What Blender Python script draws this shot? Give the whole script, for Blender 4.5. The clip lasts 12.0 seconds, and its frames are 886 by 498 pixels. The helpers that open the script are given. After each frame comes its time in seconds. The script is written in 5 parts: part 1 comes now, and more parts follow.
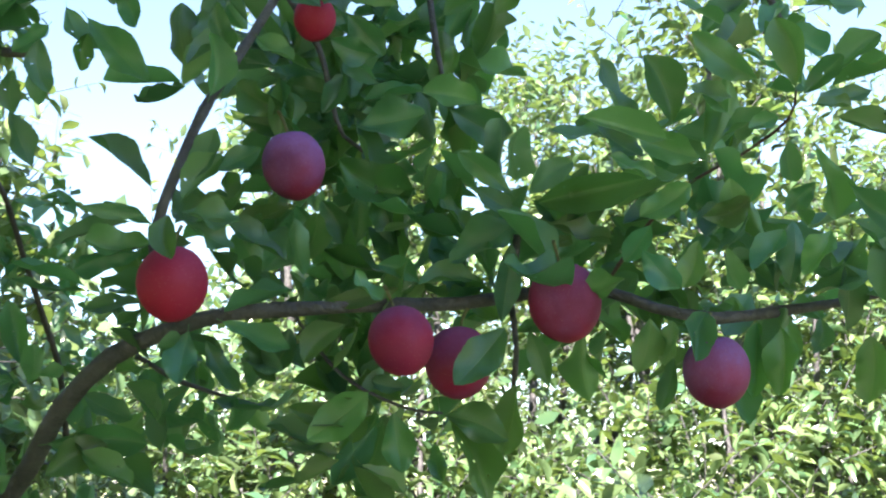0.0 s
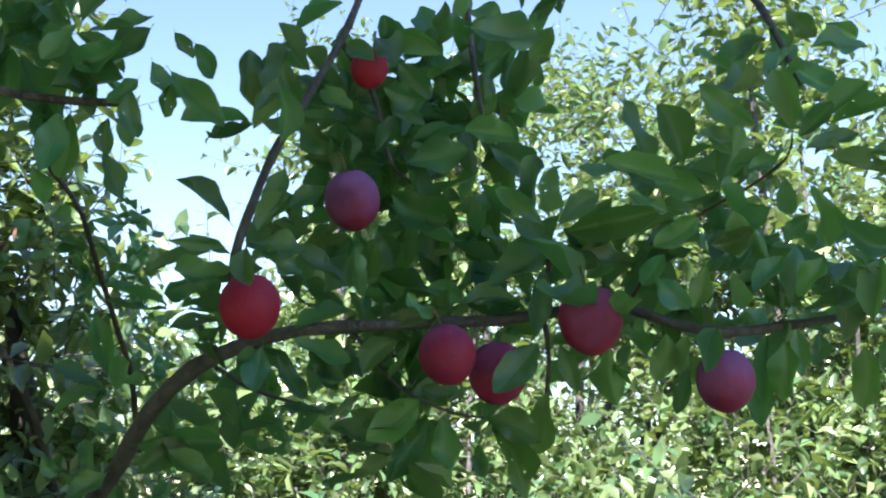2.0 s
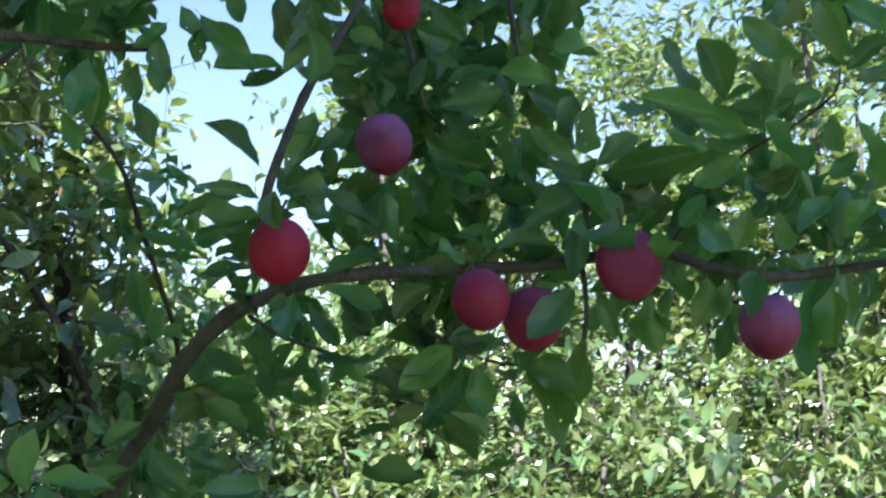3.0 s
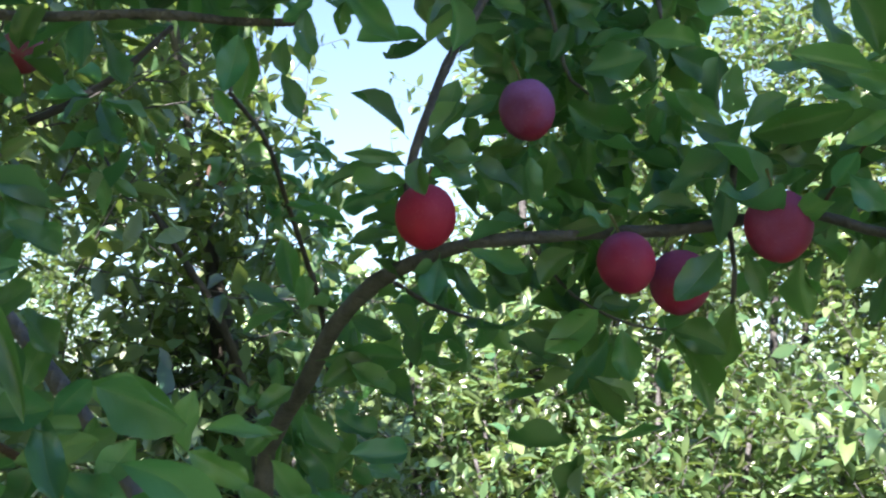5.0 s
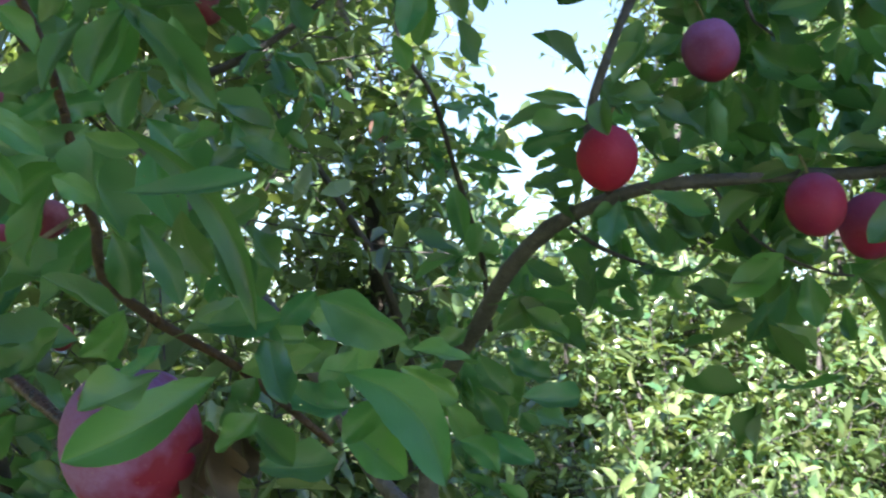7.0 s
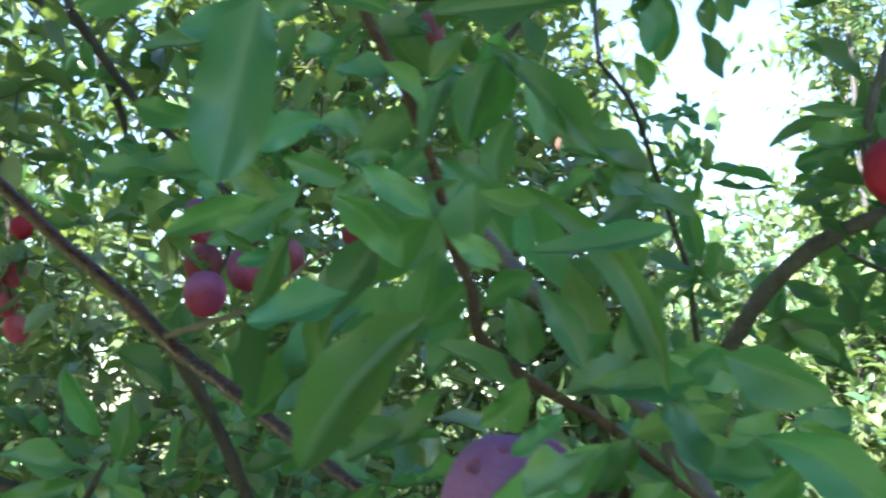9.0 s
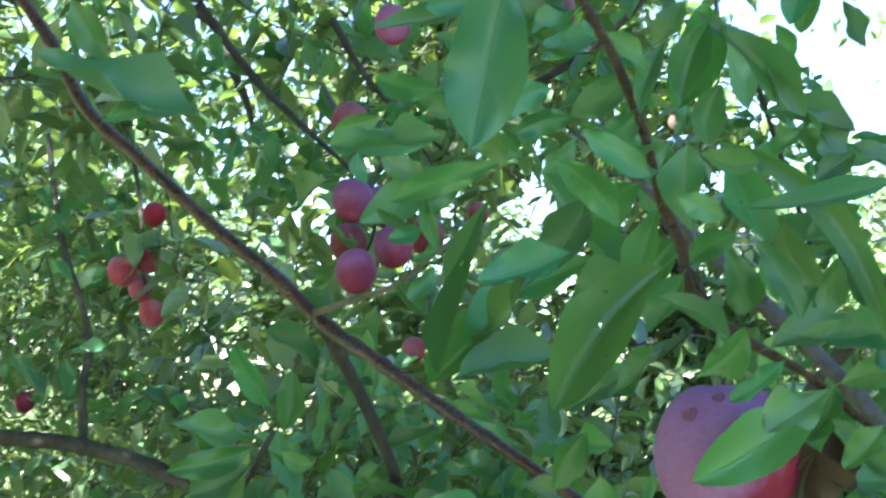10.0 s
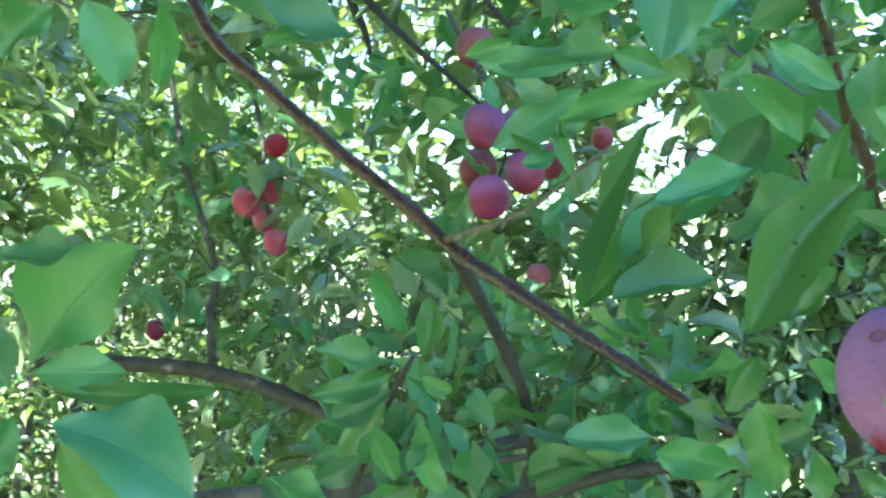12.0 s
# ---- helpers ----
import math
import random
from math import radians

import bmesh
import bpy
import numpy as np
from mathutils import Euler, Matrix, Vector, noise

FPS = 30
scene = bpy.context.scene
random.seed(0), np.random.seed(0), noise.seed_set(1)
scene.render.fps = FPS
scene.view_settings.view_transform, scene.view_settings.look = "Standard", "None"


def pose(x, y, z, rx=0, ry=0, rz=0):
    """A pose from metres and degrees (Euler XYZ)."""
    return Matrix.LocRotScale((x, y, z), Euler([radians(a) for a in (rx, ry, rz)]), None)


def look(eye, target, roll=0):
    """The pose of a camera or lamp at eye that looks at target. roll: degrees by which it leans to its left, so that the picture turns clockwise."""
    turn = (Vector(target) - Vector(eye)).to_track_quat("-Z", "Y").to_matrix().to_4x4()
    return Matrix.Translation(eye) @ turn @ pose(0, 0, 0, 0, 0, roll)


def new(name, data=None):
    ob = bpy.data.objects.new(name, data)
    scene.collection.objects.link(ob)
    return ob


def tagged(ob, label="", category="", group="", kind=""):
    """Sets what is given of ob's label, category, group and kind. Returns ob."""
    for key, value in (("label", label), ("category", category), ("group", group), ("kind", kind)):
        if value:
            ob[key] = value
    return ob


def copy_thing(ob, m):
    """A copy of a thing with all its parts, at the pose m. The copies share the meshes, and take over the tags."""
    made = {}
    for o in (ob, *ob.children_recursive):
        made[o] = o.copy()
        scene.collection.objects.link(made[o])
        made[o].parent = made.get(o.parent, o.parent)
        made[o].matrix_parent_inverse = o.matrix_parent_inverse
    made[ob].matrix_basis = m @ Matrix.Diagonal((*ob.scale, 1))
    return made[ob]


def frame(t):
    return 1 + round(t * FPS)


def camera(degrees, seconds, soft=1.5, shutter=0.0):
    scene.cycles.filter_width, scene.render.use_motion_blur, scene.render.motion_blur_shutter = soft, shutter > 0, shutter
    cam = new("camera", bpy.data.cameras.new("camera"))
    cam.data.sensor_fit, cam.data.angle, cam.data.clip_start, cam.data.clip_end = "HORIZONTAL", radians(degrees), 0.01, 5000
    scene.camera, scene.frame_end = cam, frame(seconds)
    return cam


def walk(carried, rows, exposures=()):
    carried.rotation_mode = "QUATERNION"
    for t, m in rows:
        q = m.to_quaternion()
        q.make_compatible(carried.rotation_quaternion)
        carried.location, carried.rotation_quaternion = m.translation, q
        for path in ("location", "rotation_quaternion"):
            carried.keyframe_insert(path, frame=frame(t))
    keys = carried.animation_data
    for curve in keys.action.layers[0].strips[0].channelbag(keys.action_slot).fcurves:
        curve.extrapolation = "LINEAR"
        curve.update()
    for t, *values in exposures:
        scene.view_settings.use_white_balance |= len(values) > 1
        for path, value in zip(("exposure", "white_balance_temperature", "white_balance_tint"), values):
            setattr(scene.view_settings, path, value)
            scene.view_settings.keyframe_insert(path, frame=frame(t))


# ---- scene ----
cam = camera(42, 12.0, soft=2.1, shutter=0.5)
PATH = [
    (0.0, pose(0.0225, 0.0018, 1.6128, 102.042, 0.630, 0.501)),
    (0.5, pose(0.0256, -0.0388, 1.6125, 101.317, 0.421, 1.422)),
    (1.0, pose(0.0296, -0.0704, 1.6097, 100.487, 0.752, 1.122)),
    (1.5, pose(0.0369, -0.0962, 1.6055, 101.192, 0.972, 1.876)),
    (2.0, pose(0.0291, -0.1055, 1.6078, 102.108, 0.552, 2.920)),
    (2.5, pose(0.0305, -0.0988, 1.6064, 101.492, 0.350, 4.084)),
    (3.0, pose(0.0398, -0.0813, 1.5975, 100.356, 0.356, 5.436)),
    (3.2, pose(0.0391, -0.0779, 1.5939, 99.967, 0.436, 6.287)),
    (4.8, pose(0.0333, -0.0910, 1.5911, 99.266, 0.238, 11.590)),
    (5.0, pose(0.0343, -0.0869, 1.5874, 99.253, -0.173, 12.185)),
    (5.5, pose(0.0294, -0.0884, 1.5767, 98.754, -0.958, 13.642)),
    (6.0, pose(0.0221, -0.0885, 1.5741, 98.067, -1.361, 15.095)),
    (6.5, pose(0.0167, -0.0958, 1.5691, 97.438, -1.422, 16.865)),
    (7.0, pose(0.0123, -0.0946, 1.5711, 97.300, -1.691, 19.328)),
    (7.2, pose(0.0082, -0.0935, 1.5764, 97.518, -1.842, 20.114)),
    (8.8, pose(-0.0620, -0.0964, 1.5834, 97.831, 0.015, 25.981)),
    (9.0, pose(-0.0746, -0.1013, 1.5875, 97.781, -0.090, 27.007)),
    (9.5, pose(-0.0983, -0.1229, 1.5938, 98.071, 0.032, 29.441)),
    (10.0, pose(-0.1009, -0.1438, 1.5760, 97.057, 0.358, 31.696)),
    (10.5, pose(-0.1017, -0.1506, 1.5718, 95.786, 0.616, 33.559)),
    (11.0, pose(-0.1062, -0.1511, 1.5690, 94.777, 0.524, 34.713)),
    (11.5, pose(-0.1135, -0.1497, 1.5697, 93.854, 0.491, 35.300)),
    (12.0, pose(-0.1239, -0.1524, 1.5738, 93.593, 0.513, 36.958)),
]
walk(cam, PATH, exposures=[(0.0, 2.82, 6950, 14), (0.7, 2.66, 6950, 14), (1.5, 2.38, 6850, 14), (2.8, 2.25, 6750, 13), (5.5, 2.43, 6950, 14), (7.2, 2.60, 6950, 14), (9.5, 3.18, 6550, 6), (10.5, 3.58, 6350, 3), (12.0, 3.80, 6250, 0)])

# ---- light ----
SUN_AZ, SUN_EL = radians(172), radians(41)   # azimuth to the left of +y, height over the horizon
world = bpy.data.worlds.new("sky")
world.use_nodes = True
scene.world = world
wn = world.node_tree
sky = wn.nodes.new("ShaderNodeTexSky")
sky.sky_type, sky.sun_disc = "NISHITA", False
sky.sun_elevation, sky.sun_rotation = SUN_EL, -SUN_AZ
sky.air_density, sky.dust_density, sky.ozone_density = 1.0, 0.15, 3.0
wn.links.new(sky.outputs[0], wn.nodes["Background"].inputs[0])
wn.nodes["Background"].inputs[1].default_value = 0.072
sun_data = bpy.data.lights.new("sun", "SUN")
sun_data.energy, sun_data.angle, sun_data.color = 5.0, radians(0.6), (1.0, 0.95, 0.86)
sun = new("sun", sun_data)
toward_sun = Vector((-math.sin(SUN_AZ) * math.cos(SUN_EL), math.cos(SUN_AZ) * math.cos(SUN_EL), math.sin(SUN_EL)))
sun.matrix_world = look(toward_sun * 30, (0, 0, 0))


# ---- materials ----
class Nodes:
    """A small helper to write node materials in few lines."""

    def __init__(self, name):
        self.mat = bpy.data.materials.new(name)
        self.mat.use_nodes = True
        self.tree = self.mat.node_tree
        self.bsdf = self.tree.nodes["Principled BSDF"]
        self.out = self.tree.nodes["Material Output"]

    def add(self, kind, **sockets):
        node = self.tree.nodes.new(kind)
        for key, value in sockets.items():
            self.put(node, int(key[1:]) if key[0] == "i" and key[1:].isdigit() else key.replace("_", " "), value)
        return node

    def put(self, node, key, value):
        if isinstance(value, bpy.types.NodeSocket):
            self.tree.links.new(value, node.inputs[key])
        else:
            node.inputs[key].default_value = value

    def noise(self, coord, scale, detail=3.0, rough=0.55):
        return self.add("ShaderNodeTexNoise", Vector=coord, Scale=scale, Detail=detail, Roughness=rough).outputs[0]

    def math(self, op, a, b=0.0, c=None):
        node = self.tree.nodes.new("ShaderNodeMath")
        node.operation = op
        self.put(node, 0, a)
        self.put(node, 1, b)
        if c is not None:
            self.put(node, 2, c)
        return node.outputs[0]

    def span(self, value, a, b, lo=0.0, hi=1.0):
        node = self.add("ShaderNodeMapRange", i0=value, i1=a, i2=b, i3=lo, i4=hi)
        return node.outputs[0]

    def mix(self, fac, a, b, blend="MIX"):
        node = self.tree.nodes.new("ShaderNodeMix")
        node.data_type, node.blend_type = "RGBA", blend
        self.put(node, 0, fac)
        self.put(node, 6, a)
        self.put(node, 7, b)
        return node.outputs[2]

    def coords(self, which):
        return self.add("ShaderNodeTexCoord").outputs[which]

    def bump(self, height, strength, distance):
        return self.add("ShaderNodeBump", Strength=strength, Distance=distance, Height=height).outputs[0]

    def finish(self, **sockets):
        for key, value in sockets.items():
            self.put(self.bsdf, key.replace("_", " "), value)
        return self.mat


def rgb(r, g, b):
    return (r, g, b, 1.0)


def leaf_material(name, young, old, glow, single, through_share=0.38, rough=0.46):
    """Thin leaf: gloss above, light coming through; each leaf has its own tone. single: leaves are objects of their own with veins."""
    n = Nodes(name)
    if single:
        each = n.add("ShaderNodeObjectInfo").outputs["Random"]
    else:
        each = n.add("ShaderNodeNewGeometry").outputs["Random Per Island"]
    place = n.coords("Object")
    blotch = n.noise(place, 1.6 if single else 9.0, 4.0)
    colour = n.mix(each if single else n.math("POWER", each, 0.6), young, old)
    hue = n.add("ShaderNodeHueSaturation", Hue=n.span(n.math("FRACT", n.math("MULTIPLY", each, 7.31)), 0, 1, 0.474, 0.53),
                Saturation=n.span(n.math("FRACT", n.math("MULTIPLY", each, 3.7)), 0, 1, 0.82, 1.1),
                Value=n.span(n.math("FRACT", n.math("MULTIPLY", each, 13.7)), 0, 1, 0.5, 1.5), Color=colour)
    colour = n.mix(n.span(blotch, 0.4, 0.75, 0.0, 0.18 if single else 0.45), hue.outputs[0], young)
    normal = None
    if single:
        uv = n.add("ShaderNodeSeparateXYZ", Vector=n.coords("UV"))
        across = n.math("ABSOLUTE", n.math("SUBTRACT", uv.outputs[0], 0.5))
        rib = n.span(across, 0.0, 0.03, 1.0, 0.0)
        side = n.math("FRACT", n.math("MULTIPLY", n.math("SUBTRACT", uv.outputs[1], n.math("MULTIPLY", across, 0.55)), 9.0))
        vein = n.span(n.math("ABSOLUTE", n.math("SUBTRACT", side, 0.5)), 0.0, 0.22, 1.0, 0.0)
        colour = n.mix(n.math("MULTIPLY", rib, 0.25), colour, rgb(0.20, 0.30, 0.10))
        colour = n.mix(n.math("MULTIPLY", vein, 0.025), colour, rgb(0.15, 0.29, 0.11))
        spots = n.noise(place, 24.0, 2.0)
        colour = n.mix(n.span(spots, 0.70, 0.78, 0.0, 0.7), colour, rgb(0.10, 0.055, 0.02))
        relief = n.math("ADD", n.math("MULTIPLY", rib, -0.45), n.math("MULTIPLY", vein, -0.04))
        relief = n.math("ADD", relief, n.math("MULTIPLY", n.noise(place, 3.0, 2.0), 0.5))
        normal = n.bump(relief, 0.4, 0.0025)
        n.put(n.bsdf, "Normal", normal)
    n.finish(Base_Color=colour, Roughness=n.span(blotch, 0.3, 0.7, rough - 0.06, rough + 0.14))
    n.put(n.bsdf, "Specular IOR Level", 0.75 if single else 1.0)
    n.put(n.bsdf, "IOR", 1.5)
    lit = n.add("ShaderNodeBsdfTranslucent", Color=n.mix(0.7, colour, glow))
    both = n.add("ShaderNodeMixShader", i0=through_share, i1=n.bsdf.outputs[0], i2=lit.outputs[0])
    n.tree.links.new(both.outputs[0], n.out.inputs[0])
    return n.mat


def bark_material(name, dark, light, rough, rings=60.0, relief=0.9, gloss=0.45):
    n = Nodes(name)
    place = n.coords("Object")
    grain, coarse = n.noise(place, 210.0, 5.0, 0.65), n.noise(place, 26.0, 4.0)
    stretched = n.add("ShaderNodeMapping", Vector=place)
    stretched.inputs["Scale"].default_value = (1.0, 1.0, 2.6)
    warts = n.add("ShaderNodeTexVoronoi", Vector=stretched.outputs[0], Scale=rings * 2.0).outputs["Distance"]
    colour = n.mix(n.span(coarse, 0.32, 0.7), dark, light)
    colour = n.mix(n.span(grain, 0.45, 0.8, 0.0, 0.6), colour, light)
    colour = n.mix(n.span(warts, 0.0, 0.16, 0.3, 0.0), colour, rgb(0.12, 0.095, 0.075))
    height = n.math("ADD", n.math("MULTIPLY", grain, 0.7), n.span(warts, 0.0, 0.2, 0.5, 0.0))
    height = n.math("ADD", height, n.math("MULTIPLY", n.noise(place, 75.0, 3.0), 1.6))
    n.put(n.bsdf, "Normal", n.bump(height, relief, 0.009))
    n.put(n.bsdf, "Specular IOR Level", gloss)
    return n.finish(Base_Color=colour, Roughness=n.span(grain, 0.2, 0.8, rough - 0.1, rough + 0.15))


def plum_material(name, flesh, deep, bloom, share, lean=(0, 0, 1), low=0.40, soft=0.24, gain=0.16):
    """Waxy skin under a patchy pale bloom, rubbed off in places, with fine pale dots."""
    n = Nodes(name)
    place, each = n.coords("Object"), n.add("ShaderNodeObjectInfo").outputs["Random"]
    moved = n.add("ShaderNodeVectorMath", i0=place)
    n.put(moved, 1, n.add("ShaderNodeCombineXYZ", X=n.math("MULTIPLY", each, 9.0), Y=n.math("MULTIPLY", each, 5.0)).outputs[0])
    patch = n.noise(moved.outputs[0], 34.0, 3.0, 0.5)
    fine = n.noise(moved.outputs[0], 420.0, 3.0, 0.6)
    dots = n.add("ShaderNodeTexVoronoi", Vector=moved.outputs[0], Scale=520.0).outputs["Distance"]
    colour = n.mix(n.span(n.noise(moved.outputs[0], 22.0, 2.0), 0.35, 0.65), flesh, deep)
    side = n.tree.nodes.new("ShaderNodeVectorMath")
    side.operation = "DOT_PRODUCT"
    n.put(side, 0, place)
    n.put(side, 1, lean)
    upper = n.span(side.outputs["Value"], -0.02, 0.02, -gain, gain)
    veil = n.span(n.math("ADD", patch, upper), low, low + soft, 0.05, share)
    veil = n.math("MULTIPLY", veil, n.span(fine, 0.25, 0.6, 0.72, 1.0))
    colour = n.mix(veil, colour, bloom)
    colour = n.mix(n.span(dots, 0.0, 0.18, 0.35, 0.0), colour, rgb(0.55, 0.36, 0.33))
    n.put(n.bsdf, "Normal", n.bump(fine, 0.12, 0.0006))
    n.put(n.bsdf, "Subsurface Weight", 0.08)
    n.put(n.bsdf, "Subsurface Radius", (0.01, 0.004, 0.002))
    n.put(n.bsdf, "Specular IOR Level", 0.22)
    return n.finish(Base_Color=colour, Roughness=n.span(veil, 0.0, 0.8, 0.55, 0.8))


LEAF = leaf_material("leaf_green", rgb(0.072, 0.192, 0.056), rgb(0.030, 0.132, 0.084), rgb(0.16, 0.40, 0.045), True, 0.35, 0.38)
LEAF_FAR = leaf_material("leaf_crown", rgb(0.19, 0.275, 0.115), rgb(0.024, 0.085, 0.044), rgb(0.32, 0.46, 0.08), False, 0.28, 0.24)
LEAF_DRY = leaf_material("leaf_dry", rgb(0.085, 0.055, 0.038), rgb(0.05, 0.034, 0.026), rgb(0.12, 0.07, 0.03), True, 0.2, 0.7)
BARK = bark_material("bark_grey", rgb(0.030, 0.029, 0.033), rgb(0.108, 0.105, 0.119), 0.6, 60.0, 0.55)
BARK_DARK = bark_material("bark_dark", rgb(0.012, 0.010, 0.0095), rgb(0.050, 0.043, 0.040), 0.55, 60.0, 0.6)
BARK_RED = bark_material("bark_reddish", rgb(0.016, 0.005, 0.0035), rgb(0.055, 0.019, 0.013), 0.28, 60.0, 0.3, 0.5)
BARK_TWIG = bark_material("bark_young", rgb(0.030, 0.016, 0.009), rgb(0.11, 0.062, 0.036), 0.6)
BARK_PALE = bark_material("bark_pale", rgb(0.09, 0.075, 0.06), rgb(0.24, 0.21, 0.17), 0.8)
BARK_LICHEN = bark_material("bark_lichen", rgb(0.035, 0.032, 0.030), rgb(0.13, 0.12, 0.115), 0.75)
STALK = bark_material("stalk_green", rgb(0.09, 0.11, 0.035), rgb(0.18, 0.17, 0.07), 0.6)
PLUM_SKIN = {
    "red": plum_material("plum_red", rgb(0.30, 0.011, 0.036), rgb(0.22, 0.008, 0.034), rgb(0.32, 0.06, 0.13), 0.35),
    "mid": plum_material("plum_wine", rgb(0.25, 0.012, 0.045), rgb(0.14, 0.009, 0.045), rgb(0.23, 0.075, 0.19), 0.55),
    "purple": plum_material("plum_purple", rgb(0.24, 0.018, 0.05), rgb(0.10, 0.012, 0.055), rgb(0.205, 0.10, 0.29), 0.82, (0, 0, 1), 0.28, 0.4, 0.2),
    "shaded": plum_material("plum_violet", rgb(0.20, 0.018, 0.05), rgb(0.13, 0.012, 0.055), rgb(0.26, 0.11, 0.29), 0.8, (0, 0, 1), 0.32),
    # Flesh darkened so that leaf shade is painted into the skin.
    "dark": plum_material("plum_red_shaded", rgb(0.19, 0.022, 0.040), rgb(0.10, 0.012, 0.030), rgb(0.30, 0.13, 0.19), 0.62),
    "dried": plum_material("plum_dried", rgb(0.13, 0.07, 0.055), rgb(0.07, 0.04, 0.035), rgb(0.22, 0.15, 0.14), 0.6),
    # Paler copy of the wine skin: sunlight on the far cluster put into the colour.
    "wine_lit": plum_material("plum_wine_lit", rgb(0.34, 0.045, 0.10), rgb(0.24, 0.03, 0.07), rgb(0.46, 0.21, 0.32), 0.6, (-0.4, -0.7, 0.5), 0.36),
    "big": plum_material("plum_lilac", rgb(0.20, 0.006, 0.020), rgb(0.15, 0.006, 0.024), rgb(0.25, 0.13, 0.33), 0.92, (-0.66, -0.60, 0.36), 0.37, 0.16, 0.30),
}
SCAR = bark_material("scar_pink", rgb(0.20, 0.05, 0.11), rgb(0.32, 0.11, 0.18), 0.6)


def ground_material():
    n = Nodes("orchard_soil")
    place = n.coords("Object")
    wide, small = n.noise(place, 0.9, 4.0), n.noise(place, 22.0, 6.0, 0.65)
    colour = n.mix(n.span(wide, 0.38, 0.62), rgb(0.08, 0.13, 0.04), rgb(0.19, 0.18, 0.09))
    colour = n.mix(n.span(small, 0.45, 0.7, 0.0, 0.7), colour, rgb(0.12, 0.17, 0.05))
    n.put(n.bsdf, "Normal", n.bump(small, 0.8, 0.04))
    return n.finish(Base_Color=colour, Roughness=0.9)


# ---- building ----
def part(name, bm, material, parent=None, label=""):
    """Links a bmesh as one mesh object, under a parent if one is given."""
    mesh = bpy.data.meshes.new(name)
    bm.to_mesh(mesh)
    bm.free()
    for face in mesh.polygons:
        face.use_smooth = True
    mesh.materials.append(material)
    ob = new(name, mesh)
    ob.parent = parent
    return tagged(ob, label)


def smooth_line(points, step):
    """Points and widths along a Catmull-Rom curve through rows of x, y, z, width."""
    rows = np.array(points, float)
    rows = np.vstack([2 * rows[0] - rows[1], rows, 2 * rows[-1] - rows[-2]])
    out = []
    for a, b, c, d in zip(rows, rows[1:], rows[2:], rows[3:]):
        count = max(2, int(np.linalg.norm(c[:3] - b[:3]) / step))
        for s in np.arange(count) / count:
            out.append(0.5 * (2 * b + (c - a) * s + (2 * a - 5 * b + 4 * c - d) * s * s + (3 * b - a - 3 * c + d) * s ** 3))
    out.append(rows[-2])
    return np.array(out)


def tube(bm, points, sides=10, step=0.012, rough=0.055, knots=True):
    """A wooden rod through rows of x, y, z, width: uneven, with swellings at its buds, closed at the ends."""
    line = smooth_line(points, step)
    line[:, 3] = np.maximum(line[:, 3], 0.0006)
    ahead = np.gradient(line[:, :3], axis=0)
    side = Vector((0.31, 0.22, 0.9)).cross(Vector(ahead[0])).normalized()
    rings, run = [], 0.0
    for k, (row, way) in enumerate(zip(line, ahead)):
        way = Vector(way).normalized()
        side = (side - way * side.dot(way)).normalized()
        up = way.cross(side)
        centre = Vector(row[:3])
        run += step
        swell = 1.0 + (0.20 * max(0.0, math.sin(run * 115.0 + 2.4 * math.sin(run * 31))) ** 6 if knots else 0.0)
        ring = []
        for n in range(sides):
            turn = math.tau * n / sides
            out = side * math.cos(turn) + up * math.sin(turn)
            bumpy = 1.0 + rough * noise.noise((centre + out * row[3]) * 60.0) * 2.0
            ring.append(bm.verts.new(centre + out * (row[3] / 2) * swell * bumpy))
        rings.append(ring)
    for a, b in zip(rings, rings[1:]):
        for n in range(sides):
            bm.faces.new((a[n], a[(n + 1) % sides], b[(n + 1) % sides], b[n]))
    bm.faces.new(rings[0][::-1])
    bm.faces.new(rings[-1])
    return line


LINES = {}


def limb(name, parent, material, label, *points, sides=10):
    """A limb or twig of a tree, through points of x, y, z, width. Its line is kept for the leaves that grow on it."""
    bm = bmesh.new()
    line = tube(bm, points, sides, step=0.012 if points[0][3] < 0.05 else 0.03)
    ob = part(name, bm, material, parent, label)
    LINES[ob.name] = line
    return ob


def leaf_outline(v, full, blunt):
    """Half the width of a plum leaf at v of its length, from the end of its stalk to its tip; full moves its widest place, blunt rounds its tip; at most 0.5."""
    if v < 0.09:
        return 0.012
    s = (v - 0.09) / 0.91
    peak = full / (full + blunt)
    return max(0.010, 0.5 * (s / peak) ** full * ((1 - s) / (1 - peak)) ** blunt)


